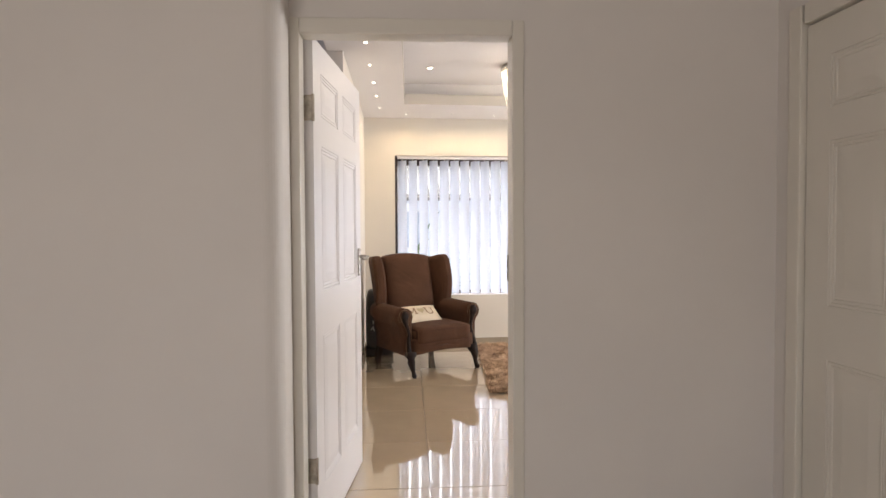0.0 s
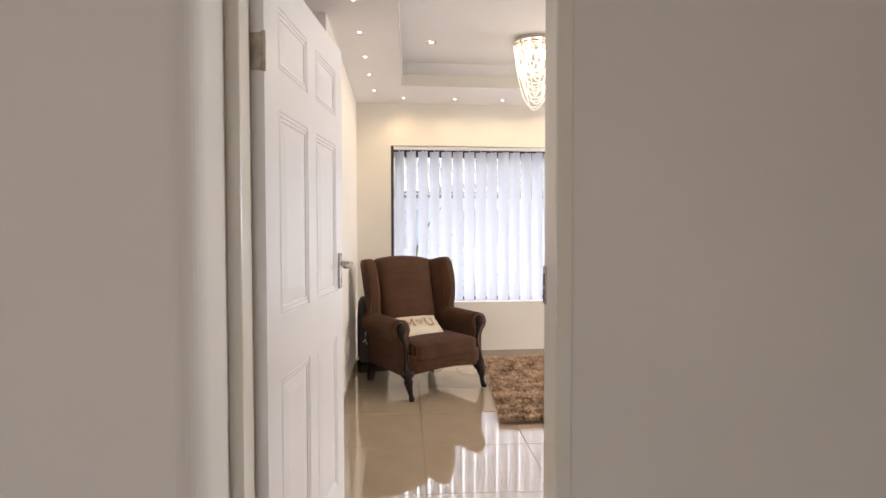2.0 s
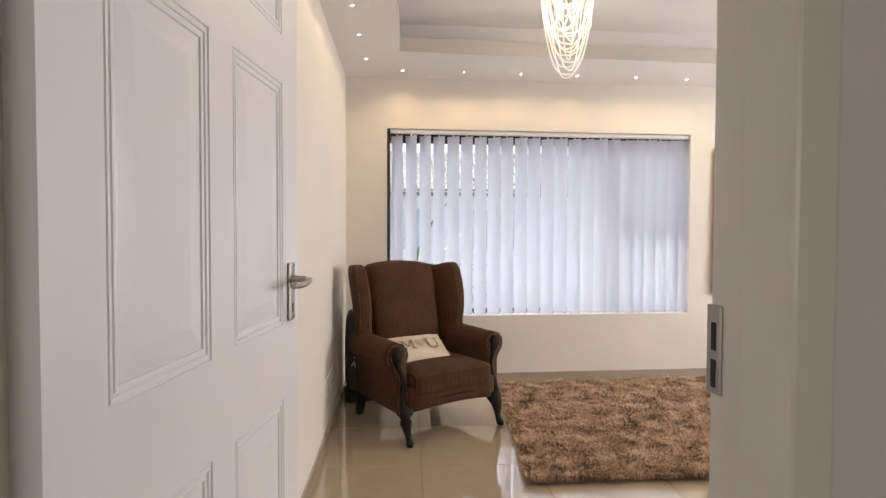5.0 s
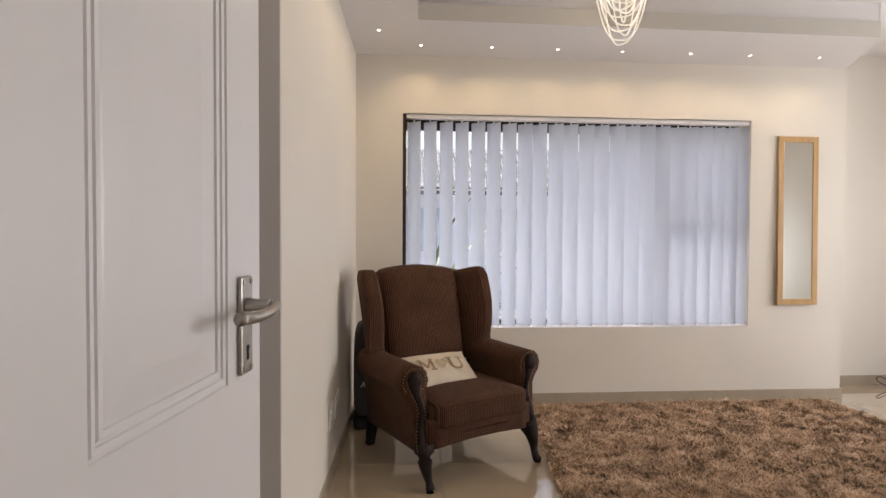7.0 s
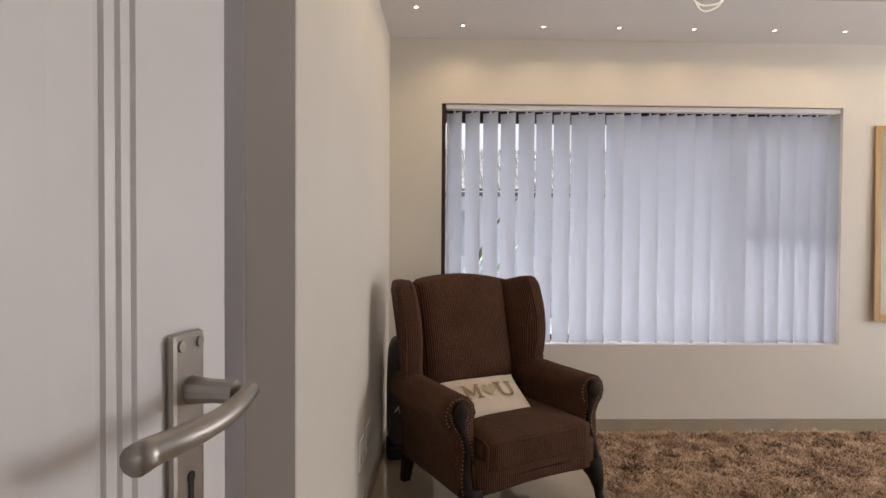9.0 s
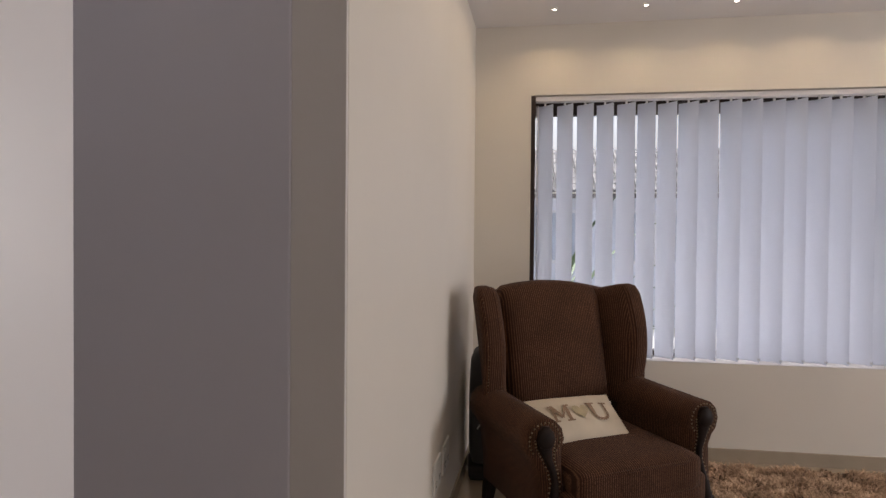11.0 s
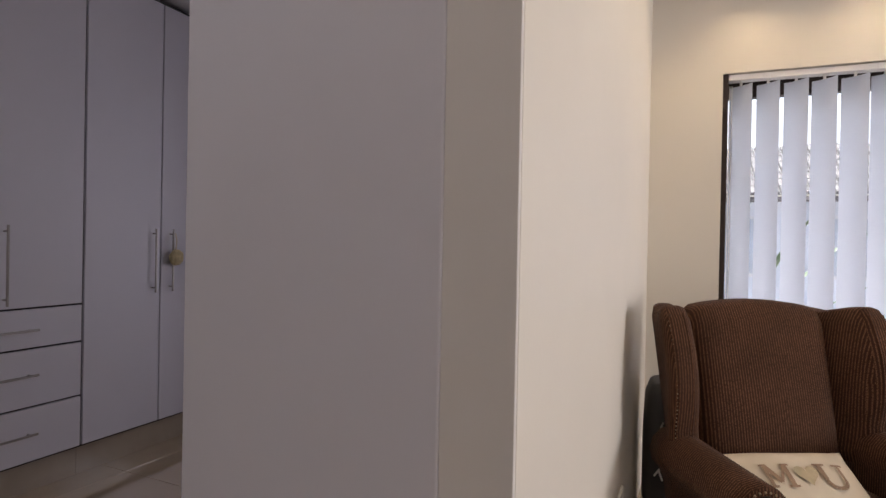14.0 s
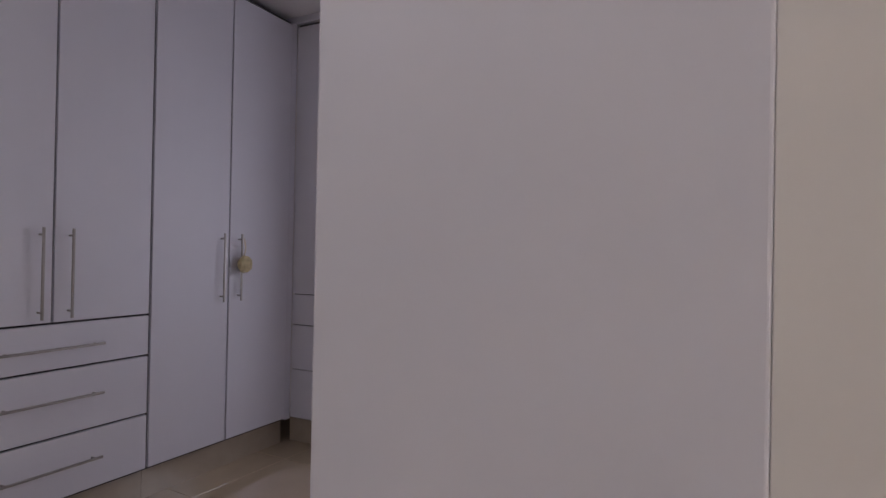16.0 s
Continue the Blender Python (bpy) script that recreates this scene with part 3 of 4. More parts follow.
part("backrest", rounded_box(0.265, 0.075, 0.36, 0.055, 11, back_shape, (0, 0.205, 0.685)), UPHOLSTERY, chair, smooth=True)
for s in (-1, 1):
    # wing: deep side board that flares outwards and bulges forward at the top
    def wing_shape(p, s=s):
        z = (p.z + 0.29) / 0.58
        front = max(0, -p.y / 0.15)
        y = p.y * (0.88 + 0.22 * z) + 0.13 * z - front * 0.05 * math.sin(math.pi * max(0, z - 0.25) / 0.75)
        x = p.x + s * (-0.42 * p.y + 0.004 * front + 0.012 * z)
        zz = p.z + (0.022 * front - 0.02 * (1 - abs(p.y) / 0.15)) * max(0, z - 0.55) / 0.45
        return Vector((x, y, zz))
    wing = part("wing", rounded_box(0.060, 0.15, 0.29, 0.045, 10, wing_shape, (s * 0.325, 0.235, 0.765)), UPHOLSTERY, chair, smooth=True, stripes="auto")
    bm = bmesh.new()
    welt = []
    for k in range(13):
        z = k / 12
        p = wing_shape(Vector((-s * 0.028, -0.145, -0.27 + 0.53 * z)), s) + Vector((s * 0.325, 0.235, 0.765))
        welt.append(p)
    add_tube(bm, welt, 0.006, 6)
    part("piping", bm, UPHOLSTERY, wing, smooth=True)
    # rolled outer edge of the wing with its nail studs
    roll = [wing_shape(Vector((s * 0.026, -0.140, -0.27 + 0.525 * k / 12)), s) + Vector((s * 0.325, 0.235, 0.765)) for k in range(13)]
    part("edge_roll", tube(roll, 0.009, 10), UPHOLSTERY, wing, smooth=True, stripes="auto")
    bm = bmesh.new()
    for k in range(36):
        f = k / 35 * 11.5
        p = roll[int(f)].lerp(roll[int(f) + 1], f % 1)
        bmesh.ops.create_icosphere(bm, subdivisions=1, radius=0.0032, matrix=Matrix.Translation(p + Vector((s * 0.008, -0.006, 0))))
    tagged(part("stud_row", bm, STUD, wing, "row of small brass nail studs"), kind="stuff")
    # rolled arm
    secs = []
    for k in range(9):
        f = k / 8
        yb = -0.285 + 0.52 * f
        ring = []
        pr = [(0.305, 0.18), (0.303, 0.30), (0.312, 0.42)] + [(0.384 + 0.083 * math.cos(a), 0.527 + 0.083 * math.sin(a)) for a in [radians(d) for d in (212, 180, 150, 120, 90, 60, 30, 0, -30, -55)]] + [(0.412, 0.42), (0.396, 0.30), (0.392, 0.18)]
        for x, z in pr:
            grow = 1 - 0.06 * (1 - abs(2 * f - 1))
            fw = -0.055 * max(0, (0.45 - z) / 0.27) ** 1.5 * (1 - f)
            ring.append((s * (0.345 + (x - 0.345) * grow), yb + fw, z + 0.012 * f))
        secs.append(ring)
    bm = bmesh.new()
    add_sections(bm, secs)
    arm = part("arm", bm, UPHOLSTERY, chair, smooth=True, stripes="auto")
    # carved wooden facing in front of the arm
    bm = bmesh.new()
    path = [(0.385, 0.584, 0.020), (0.386, 0.566, 0.041), (0.387, 0.533, 0.050), (0.384, 0.498, 0.042), (0.374, 0.460, 0.025), (0.356, 0.415, 0.019), (0.348, 0.37, 0.019), (0.356, 0.32, 0.025), (0.364, 0.27, 0.030), (0.368, 0.22, 0.032), (0.368, 0.18, 0.030)]
    secs = []
    for x, z, w in path:
        y = -0.288 - 0.055 * max(0, (0.45 - z) / 0.27) ** 1.5
        secs.append([(s * (x - w * 0.72), y + 0.002, z), (s * (x - w * 0.5), y - 0.014, z), (s * x, y - 0.020, z), (s * (x + w * 0.5), y - 0.014, z), (s * (x + w * 0.72), y + 0.002, z)])
    add_sections(bm, secs)
    facing = part("arm_facing", bm, DARKWOOD, arm, "dark carved wooden arm facing", smooth=True)
    bm = bmesh.new()
    for x, z, w in [(a[0] + (c[0] - a[0]) * f, a[1] + (c[1] - a[1]) * f, a[2] + (c[2] - a[2]) * f) for a, c in zip(path[2:], path[3:]) for f in (0, 0.33, 0.66)]:
        y = -0.288 - 0.055 * max(0, (0.45 - z) / 0.27) ** 1.5
        for e in (-1, 1):
            bmesh.ops.create_icosphere(bm, subdivisions=1, radius=0.0038, matrix=Matrix.Translation((s * (x + e * (w * 0.72 + 0.007)), y - 0.003, z)))
    for k in range(19):
        a = radians(-40 + 260 * k / 18)
        bmesh.ops.create_icosphere(bm, subdivisions=1, radius=0.0038, matrix=Matrix.Translation((s * (0.386 + 0.066 * math.cos(a)), -0.288, 0.529 + 0.066 * math.sin(a))))
    tagged(part("stud_row", bm, STUD, arm, "row of small brass nail studs"), kind="stuff")
    bm = bmesh.new()
    bmesh.ops.create_uvsphere(bm, u_segments=18, v_segments=10, radius=0.036, matrix=Matrix.Translation((s * 0.386, -0.300, 0.538)) @ Matrix.Diagonal((1, 0.55, 1.12, 1)))
    part("scroll_knob", bm, DARKWOOD, facing, smooth=True)
    # legs
    pts = [(s * 0.345, -0.318, 0.21), (s * 0.352, -0.330, 0.175), (s * 0.358, -0.346, 0.14), (s * 0.357, -0.360, 0.095), (s * 0.353, -0.372, 0.055), (s * 0.352, -0.385, 0.028), (s * 0.356, -0.395, 0.012), (s * 0.356, -0.395, 0.0)]
    part("leg", tube(pts, [0.056, 0.050, 0.038, 0.027, 0.020, 0.021, 0.025, 0.021], 12), DARKWOOD, chair, "dark carved cabriole leg", smooth=True)
    bm = bmesh.new()
    add_sections(bm, [[(s * x + dx * w, y + dy * w, z) for dx, dy in ((-1, -1), (1, -1), (1, 1), (-1, 1))] for x, y, z, w in ((0.31, 0.30, 0.2, 0.03), (0.315, 0.33, 0.1, 0.025), (0.318, 0.35, 0.0, 0.02))])
    part("leg", bm, DARKWOOD, chair)

# cushion with printed letters
PIL = CHAIR @ pose(-0.086, -0.012, 0.482, -57, 0, -3)
PW, PH = 0.255, 0.138


def pillow_height(x, y):
    u, v = min(1, abs(x) / PW), min(1, abs(y) / PH)
    return 0.062 * ((1 - u ** 2.6) * (1 - v ** 2.4)) ** 0.55


bm = bmesh.new()
grid = {}
NX, NY = 24, 16
for side in (1, -1):
    for i in range(NX + 1):
        for j in range(NY + 1):
            u, v = 2 * i / NX - 1, 2 * j / NY - 1
            pinch = 1 - 0.06 * (1 - u * u) * abs(v) ** 3
            pinch2 = 1 - 0.05 * (1 - v * v) * abs(u) ** 3
            edge = i in (0, NX) or j in (0, NY)
            if edge and side == -1:
                grid[side, i, j] = grid[1, i, j]
                continue
            x, y = u * PW * pinch2, v * PH * pinch
            z = side * pillow_height(u * PW, v * PH) + 0.005 * noise.noise(Vector((x * 9, y * 9, side))) + side * 0.003 * math.sin(34 * x + 9 * y) * max(0, -v - 0.25)
            grid[side, i, j] = bm.verts.new((x, y, z))
    for i in range(NX):
        for j in range(NY):
            q = [grid[side, i, j], grid[side, i + 1, j], grid[side, i + 1, j + 1], grid[side, i, j + 1]]
            bm.faces.new(q if side == 1 else q[::-1])
pillow = part("scatter_cushion", bm, LINEN, smooth=True, at=PIL @ pose(0, 0, 0, 90))
tagged(pillow, "cream linen scatter cushion with printed letters on the armchair", "cushion")


def slab_letter(strokes):
    """A printed slab-serif letter from straight strokes (x0, y0, x1, y1, width), laid on the cushion."""
    bm = bmesh.new()
    for x0, y0, x1, y1, wd in strokes:
        p, q = Vector((x0, y0)), Vector((x1, y1))
        d = (q - p).normalized()
        nn = Vector((-d.y, d.x)) * wd / 2
        steps = max(2, int((q - p).length / 0.008))
        last = None
        for k in range(steps + 1):
            m0 = p.lerp(q, k / steps)
            pair = [bm.verts.new((v.x, v.y, pillow_height(v.x, v.y) + 0.0055)) for v in (m0 + nn, m0 - nn)]
            if last:
                bm.faces.new((last[0], last[1], pair[1], pair[0]))
            last = pair
    return part("letter", bm, LETTER, pillow, "brown printed slab-serif letter")


LX, LY, LW, LH = -0.070, 0.004, 0.045, 0.040
slab_letter([(LX - LW * 0.75, LY - LH, LX - LW * 0.75, LY + LH, 0.012), (LX + LW * 0.75, LY - LH, LX + LW * 0.75, LY + LH, 0.017),
             (LX - LW * 0.75, LY + LH, LX, LY - LH * 0.6, 0.016), (LX, LY - LH * 0.6, LX + LW * 0.75, LY + LH, 0.010),
             (LX - LW * 1.1, LY - LH, LX - LW * 0.4, LY - LH, 0.008), (LX + LW * 0.35, LY - LH, LX + LW * 1.15, LY - LH, 0.008),
             (LX - LW * 1.1, LY + LH, LX - LW * 0.55, LY + LH, 0.008), (LX + LW * 0.55, LY + LH, LX + LW * 1.15, LY + LH, 0.008)])
LX = 0.120
bowl = [(LX + 0.034 * math.cos(radians(v)), LY - LH * 0.42 + 0.030 * math.sin(radians(v))) for v in range(180, 361, 20)]
slab_letter([(LX - 0.034, LY + LH, LX - 0.034, LY - LH * 0.42, 0.017), (LX + 0.034, LY + LH, LX + 0.034, LY - LH * 0.42, 0.010),
             (LX - 0.055, LY + LH, LX - 0.012, LY + LH, 0.008), (LX + 0.014, LY + LH, LX + 0.054, LY + LH, 0.008)]
            + [(*p, *q, 0.013) for p, q in zip(bowl, bowl[1:])])
bm = bmesh.new()
hv = []
for k in range(28):
    a = 2 * math.pi * k / 28
    hx, hy = 0.0026 * 16 * math.sin(a) ** 3 * 0.95, 0.0026 * (13 * math.cos(a) - 5 * math.cos(2 * a) - 2 * math.cos(3 * a) - math.cos(4 * a))
    hv.append((hx + 0.028, hy + 0.006))
mid = bm.verts.new((0.028, 0.008, pillow_height(0.028, 0.008) + 0.007))
rv = [bm.verts.new((x, y, pillow_height(x, y) + 0.0065)) for x, y in hv]
for k in range(28):
    bm.faces.new((mid, rv[k], rv[(k + 1) % 28]))
part("heart", bm, HEART, pillow, "tan printed heart")

# dark bag standing in the corner behind the armchair
bag = empty("travel_bag", pose(0.145, 5.90, 0, 0, 0, 8), "dark grey upright travel bag with white markings in the corner", "bag")
part("body", rounded_box(0.135, 0.10, 0.31, 0.055, 8, lambda p: Vector((p.x * (1 - 0.12 * max(0, p.z / 0.31) ** 2), p.y, p.z)), (0, 0, 0.385)), LUGGAGE, bag, smooth=True)
part("base", rounded_box(0.14, 0.105, 0.045, 0.02, 4, None, (0, 0, 0.047)), BLACK, bag, smooth=True)
for k, (x, z, a) in enumerate(((-0.07, 0.50, 20), (-0.075, 0.36, -5), (-0.085, 0.30, 35), (-0.07, 0.285, -20))):
    part("marking", box(-0.004, 0.004, -0.002, 0.0, -0.022, 0.022, m=pose(x, -0.1005, z, 0, a, 0)), PLASTIC, bag, "white printed stroke")

# shaggy rug
RUG = [(1.035, 4.29), (3.62, 4.22), (3.52, 6.16), (1.245, 6.15)]
rug = empty("shaggy_rug", pose(0, 0, 0), "brown and beige long-pile shaggy rug on the tiles", "rug")
part("backing", prism([(x + (0.03 if x < 2 else -0.03), y + (0.03 if y < 5 else -0.03)) for x, y in RUG], 0.001, 0.016), RUGBASE, rug)
rng = np.random.default_rng(4)
NT = 90000
u, v = rng.random(NT), rng.random(NT)
near = v ** 1.15
q = [np.array(p) for p in RUG]
base = (q[0][None] * ((1 - u) * (1 - near))[:, None] + q[1][None] * (u * (1 - near))[:, None] + q[2][None] * (u * near)[:, None] + q[3][None] * ((1 - u) * near)[:, None])
base += rng.normal(0, 0.006, base.shape)
lie = 2.4 * np.sin(base[:, 0] * 12.1 + 2 * np.sin(base[:, 1] * 10.3)) + 2.2 * np.cos(base[:, 1] * 15.7 + base[:, 0] * 6.2) + rng.normal(0, 1.15, NT)
tall = 0.036 + 0.008 * np.sin(base[:, 0] * 33 + 3 * np.sin(base[:, 1] * 19)) * np.cos(base[:, 1] * 29 + 2 * np.sin(base[:, 0] * 13)) + rng.normal(0, 0.006, NT)
tall = np.clip(tall, 0.014, 0.066)
reach = rng.uniform(0.020, 0.062, NT)
w = rng.uniform(0.0018, 0.0042, NT)
dirs = np.stack([np.cos(lie), np.sin(lie)], 1)
side = np.stack([-dirs[:, 1], dirs[:, 0]], 1)
P = np.zeros((NT, 5, 3))
P[:, 0, :2], P[:, 1, :2] = base - side * w[:, None], base + side * w[:, None]
P[:, 0, 2] = P[:, 1, 2] = 0.012
m_ = base + dirs * (reach * 0.35)[:, None]
P[:, 2, :2], P[:, 3, :2] = m_ + side * (w * 0.9)[:, None], m_ - side * (w * 0.9)[:, None]
P[:, 2, 2] = P[:, 3, 2] = 0.012 + tall * 0.7
P[:, 4, :2] = base + dirs * reach[:, None]
P[:, 4, 2] = 0.010 + tall
k = np.arange(NT) * 5
quads = np.stack([k, k + 1, k + 2, k + 3], 1)
tris = np.stack([k + 3, k + 2, k + 4], 1)
me = bpy.data.meshes.new("pile")
me.from_pydata(P.reshape(-1, 3).tolist(), [], quads.tolist() + tris.tolist())
me.materials.append(SHAG)
pile = new("shag", me)
pile.parent = rug
tagged(pile, "long brown and beige pile", kind="stuff")

# mirror
mir = empty("wall_mirror", pose(3.377, 6.288, 1.390, -0.8, 0, 0), "tall narrow mirror in a honey pine frame on the wall", "mirror")
fw, mh, mw = 0.045, 0.648, 0.163
for x0, x1 in ((-mw, -mw + fw), (mw - fw, mw)):
    part("frame_side", box(x0, x1, -0.015, 0.0, -mh, mh, 0.003), PINE, mir)
for z0, z1 in ((-mh, -mh + fw), (mh - fw, mh)):
    part("frame_rail", box(-mw + fw, mw - fw, -0.0146, 0.0, z0, z1, 0.003), PINE, mir)
part("mirror_glass", box(-mw + fw - 0.002, mw - fw + 0.002, -0.009, -0.005, -mh + fw - 0.002, mh - fw + 0.002), MIRROR, mir, "silvered mirror glass")


# sockets and switches
def wall_plate(name, m, w, h, label, rockers):
    ob = empty(name, m, label, "socket")
    part("plate", box(-w / 2, w / 2, -0.009, 0.0, -h / 2, h / 2, 0.003), PLASTIC, ob)
    for x, z, a, c in rockers:
        part("switch", box(x - a, x + a, -0.012, -0.008, z - c, z + c, 0.001), PLASTIC, ob)
    return ob


for y in (5.05, 5.26):
    x = LEFT[0][0] + (LEFT[1][0] - LEFT[0][0]) * (y - 3.97) / 2.33 + 0.0005
    wp = wall_plate("wall_socket", pose(x, y, 0.335, 0, 0, 90 - 1.72), 0.15, 0.125, "white double wall socket low on the cream wall", [(-0.04, 0.03, 0.012, 0.009), (0.04, 0.03, 0.012, 0.009)])
    for dx in (-0.04, 0.04):
        for hx, hz in ((-0.011, -0.018), (0.011, -0.018), (0, -0.034)):
            part("pin_hole", disc(0.004, 0, 0.001, 10, pose(dx + hx, -0.009, hz, 90)), BLACK, wp)
wp = wall_plate("wall_socket", pose(4.80, 6.679, 0.285), 0.16, 0.12, "white double wall socket above the tile skirting", [(-0.03, 0.0, 0.012, 0.02), (0.03, 0.0, 0.012, 0.02)])
wp = wall_plate("wall_switch", pose(4.80, 6.679, 1.835), 0.15, 0.12, "white wall isolator switch", [(0.0, 0.0, 0.02, 0.028)])
cab = []
for kk in range(46):
    f = kk / 45
    a = f * 2 * math.pi * 1.35
    cab.append((4.42 + 0.115 * math.cos(a) + 0.46 * max(0, f - 0.70), 6.52 + 0.04 * math.sin(a) + 0.08 * f, 0.006 + 0.085 * (0.5 + 0.5 * math.sin(a - 0.6)) * min(1, 4 * f, 4 * (1 - f)) + 0.10 * max(0, f - 0.8)))
tagged(part("power_cable", tube(cab, 0.0045, 8), CABLE, smooth=True), "loose black power cable curled on the floor", "cable")

# window: bronze aluminium frame, glass, sill, blind
win = empty("window_1", pose(WIN[0], 6.44, 0), "wide bronze aluminium window behind vertical blinds", "window", kind="structure")
W, Z0, Z1 = WIN[1] - WIN[0], WIN[2], WIN[3]
for name, b in (("frame_left", (0, 0.026, -0.13, 0.05, Z0 + 0.007, Z1)), ("frame_right", (W - 0.02, W, 0, 0.05, Z0, Z1)), ("frame_top", (0.026, W - 0.02, 0, 0.05, Z1 - 0.095, Z1)), ("frame_bottom", (0.026, W - 0.02, 0, 0.05, Z0, Z0 + 0.045)), ("mullion", (1.985, 2.035, 0.0, 0.05, Z0 + 0.045, Z1 - 0.045)), ("transom", (2.035, W - 0.02, 0.0, 0.05, 1.40, 1.455))):
    part(name, box(*b, 0.003), BRONZE, win)
for x0, x1, z0, z1 in ((0.026, 1.985, Z0 + 0.045, Z1 - 0.045), (2.035, W - 0.02, Z0 + 0.045, 1.40), (2.035, W - 0.02, 1.455, Z1 - 0.045)):
    g = part("pane", box(x0, x1, 0.022, 0.026, z0, z1), GLASS, win)
    g.visible_shadow = False
part("window_sill", box(0.002, W - 0.002, -0.14, 0.0, Z0 + 0.0005, Z0 + 0.006, 0.002), WHITE, win, "white painted inner sill")

blind = empty("vertical_blind", pose(WIN[0], 6.342, 0), "white fabric vertical blind with the slats half turned", "blind")
part("headrail", box(0.028, W - 0.006, -0.03, 0.03, 2.121, 2.150, 0.003), WHITE, blind, "white aluminium headrail")
SLATW, NS, PITCH = 0.127, 23, 0.1185


def slat_mesh():
    bm = bmesh.new()
    n = 6
    rows = []
    for z in (0.583, 1.1, 1.6, 2.104):
        rows.append([(bm.verts.new((SLATW * (i / n - 0.5), 0.011 * (1 - (2 * i / n - 1) ** 2), z)), bm.verts.new((SLATW * (i / n - 0.5), 0.011 * (1 - (2 * i / n - 1) ** 2) + 0.0006, z))) for i in range(n + 1)])
    for a, c in zip(rows, rows[1:]):
        for i in range(n):
            bm.faces.new((a[i][0], a[i + 1][0], c[i + 1][0], c[i][0]))
    return bm


slat0 = part("slat", slat_mesh(), BLIND, blind, smooth=True)
slat_me = slat0.data
hook_bm = box(-0.006, 0.006, -0.003, 0.003, 2.100, 2.124, 0.001)
hook0 = part("hanger", hook_bm, PLASTIC, blind)
for i in range(NS):
    x = 0.086 + PITCH * i if i < 17 else 0.070 + PITCH * 17 + 0.02 + 0.1035 * (i - 17)
    ang = -45 + random.uniform(-2.5, 2.5)
    if i == 17:
        x, ang = x + 0.005, -22
    if i >= NS - 2:
        x, ang = x - 0.015 * (i - NS + 2), -36 + 14 * (i - NS + 2)
    m = pose(x, random.uniform(-0.002, 0.002), random.uniform(-0.004, 0.003), 0, random.uniform(-0.12, 0.12), ang)
    o, hk = (slat0, hook0) if i == 0 else (new("slat", slat_me), new("hanger", hook0.data))
    for ob in (o, hk):
        ob.parent = blind
        ob.matrix_basis = m
    wt = part("weight", box(-0.050, 0.050, 0.0125, 0.0145, 0.585, 0.595, 0.0005), BLIND, o) if i == 0 else new("weight", weight_me)
    weight_me = wt.data
    wt.parent = o
    cl = part("clip", box(0.054, 0.066, -0.002, 0.010, 0.594, 0.606, 0.001), FARFRAME, o, "grey plastic chain clip") if i == 0 else new("clip", clip_me)
    clip_me = cl.data
    cl.parent = o
bm = bmesh.new()
for x in (0.034, 0.044):
    add_tube(bm, [(x, 0.0, 2.1), (x, 0.002, 1.4), (x, 0.0, 0.75)], 0.0022, 6)
part("cord", bm, PLASTIC, blind, "beaded white control chain")
bm = bmesh.new()
pp = []
for i in range(NS):
    pp.append((0.086 + PITCH * i if i < 17 else 0.088 + PITCH * 17 + 0.1035 * (i - 17), -0.03, 0.592))
for a, c in zip(pp, pp[1:]):
    add_tube(bm, [a, ((a[0] + c[0]) / 2, a[1], a[2] - 0.012), c], 0.0012, 5, False)
part("chain", bm, PLASTIC, blind, "thin chain linking the slats")

# downlights


def downlight(x, y, z, r, aim, power):
    ob = empty("downlight", pose(x, y, z), "small recessed warm white ceiling downlight", "downlight", "ceiling downlights")
    bm = bmesh.new()
    rings = []
    for rad, zz in ((r * 1.5, 0.0), (r * 1.5, -0.004), (r * 1.05, -0.006), (r * 0.95, -0.001)):
        rings.append([bm.verts.new((rad * math.cos(2 * math.pi * k / 20), rad * math.sin(2 * math.pi * k / 20), zz)) for k in range(20)])
    for a, c in zip(rings, rings[1:]):
        for k in range(20):
            bm.faces.new((a[k], a[(k + 1) % 20], c[(k + 1) % 20], c[k]))
    part("trim_ring", bm, CHROME if r > 0.02 else WHITE, ob, smooth=True)
    part("lens", disc(r * (0.55 if r > 0.02 else 0.96), -0.0035, -0.0005, 20), LED, ob, "glowing warm lens")
    if power:
        lamp("downlight_lamp", "SPOT", (x, y, z - 0.012), aim, power, (1, 0.75, 0.44), (0.012, 0), 140, 0.8)


for x in (0.452, 0.945, 1.412, 1.879, 2.382, 2.827, 3.352):
    downlight(x, 6.06, LOW, 0.011, (x, 6.10, 0), 5.0)
for x, y in ((0.088, 3.75), (0.105, 4.27), (0.124, 4.79), (0.142, 5.27), (0.172, 5.79)):
    downlight(x, y, LOW, 0.011, (x - 0.03, y, 0), 3)
downlight(0.635, 5.11, HIGH, 0.026, (0.635, 5.11, 0), 4)

# chandelier of looped glass strands
chan = empty("chandelier", pose(1.438, 4.97, HIGH), "lit ceiling chandelier of looped glass bead strands", "chandelier")
part("ceiling_plate", disc(0.158, -0.03, 0.0, 40), CHROME, chan, "polished chrome ceiling plate")
bm = bmesh.new()
for rr, zz in ((0.165, -0.03), (0.165, -0.055), (0.11, -0.055)):
    add_tube(bm, [(rr * math.cos(2 * math.pi * k / 32), rr * math.sin(2 * math.pi * k / 32), zz) for k in range(33)], 0.006, 6, False)
part("ring", bm, CHROME, chan, smooth=True)
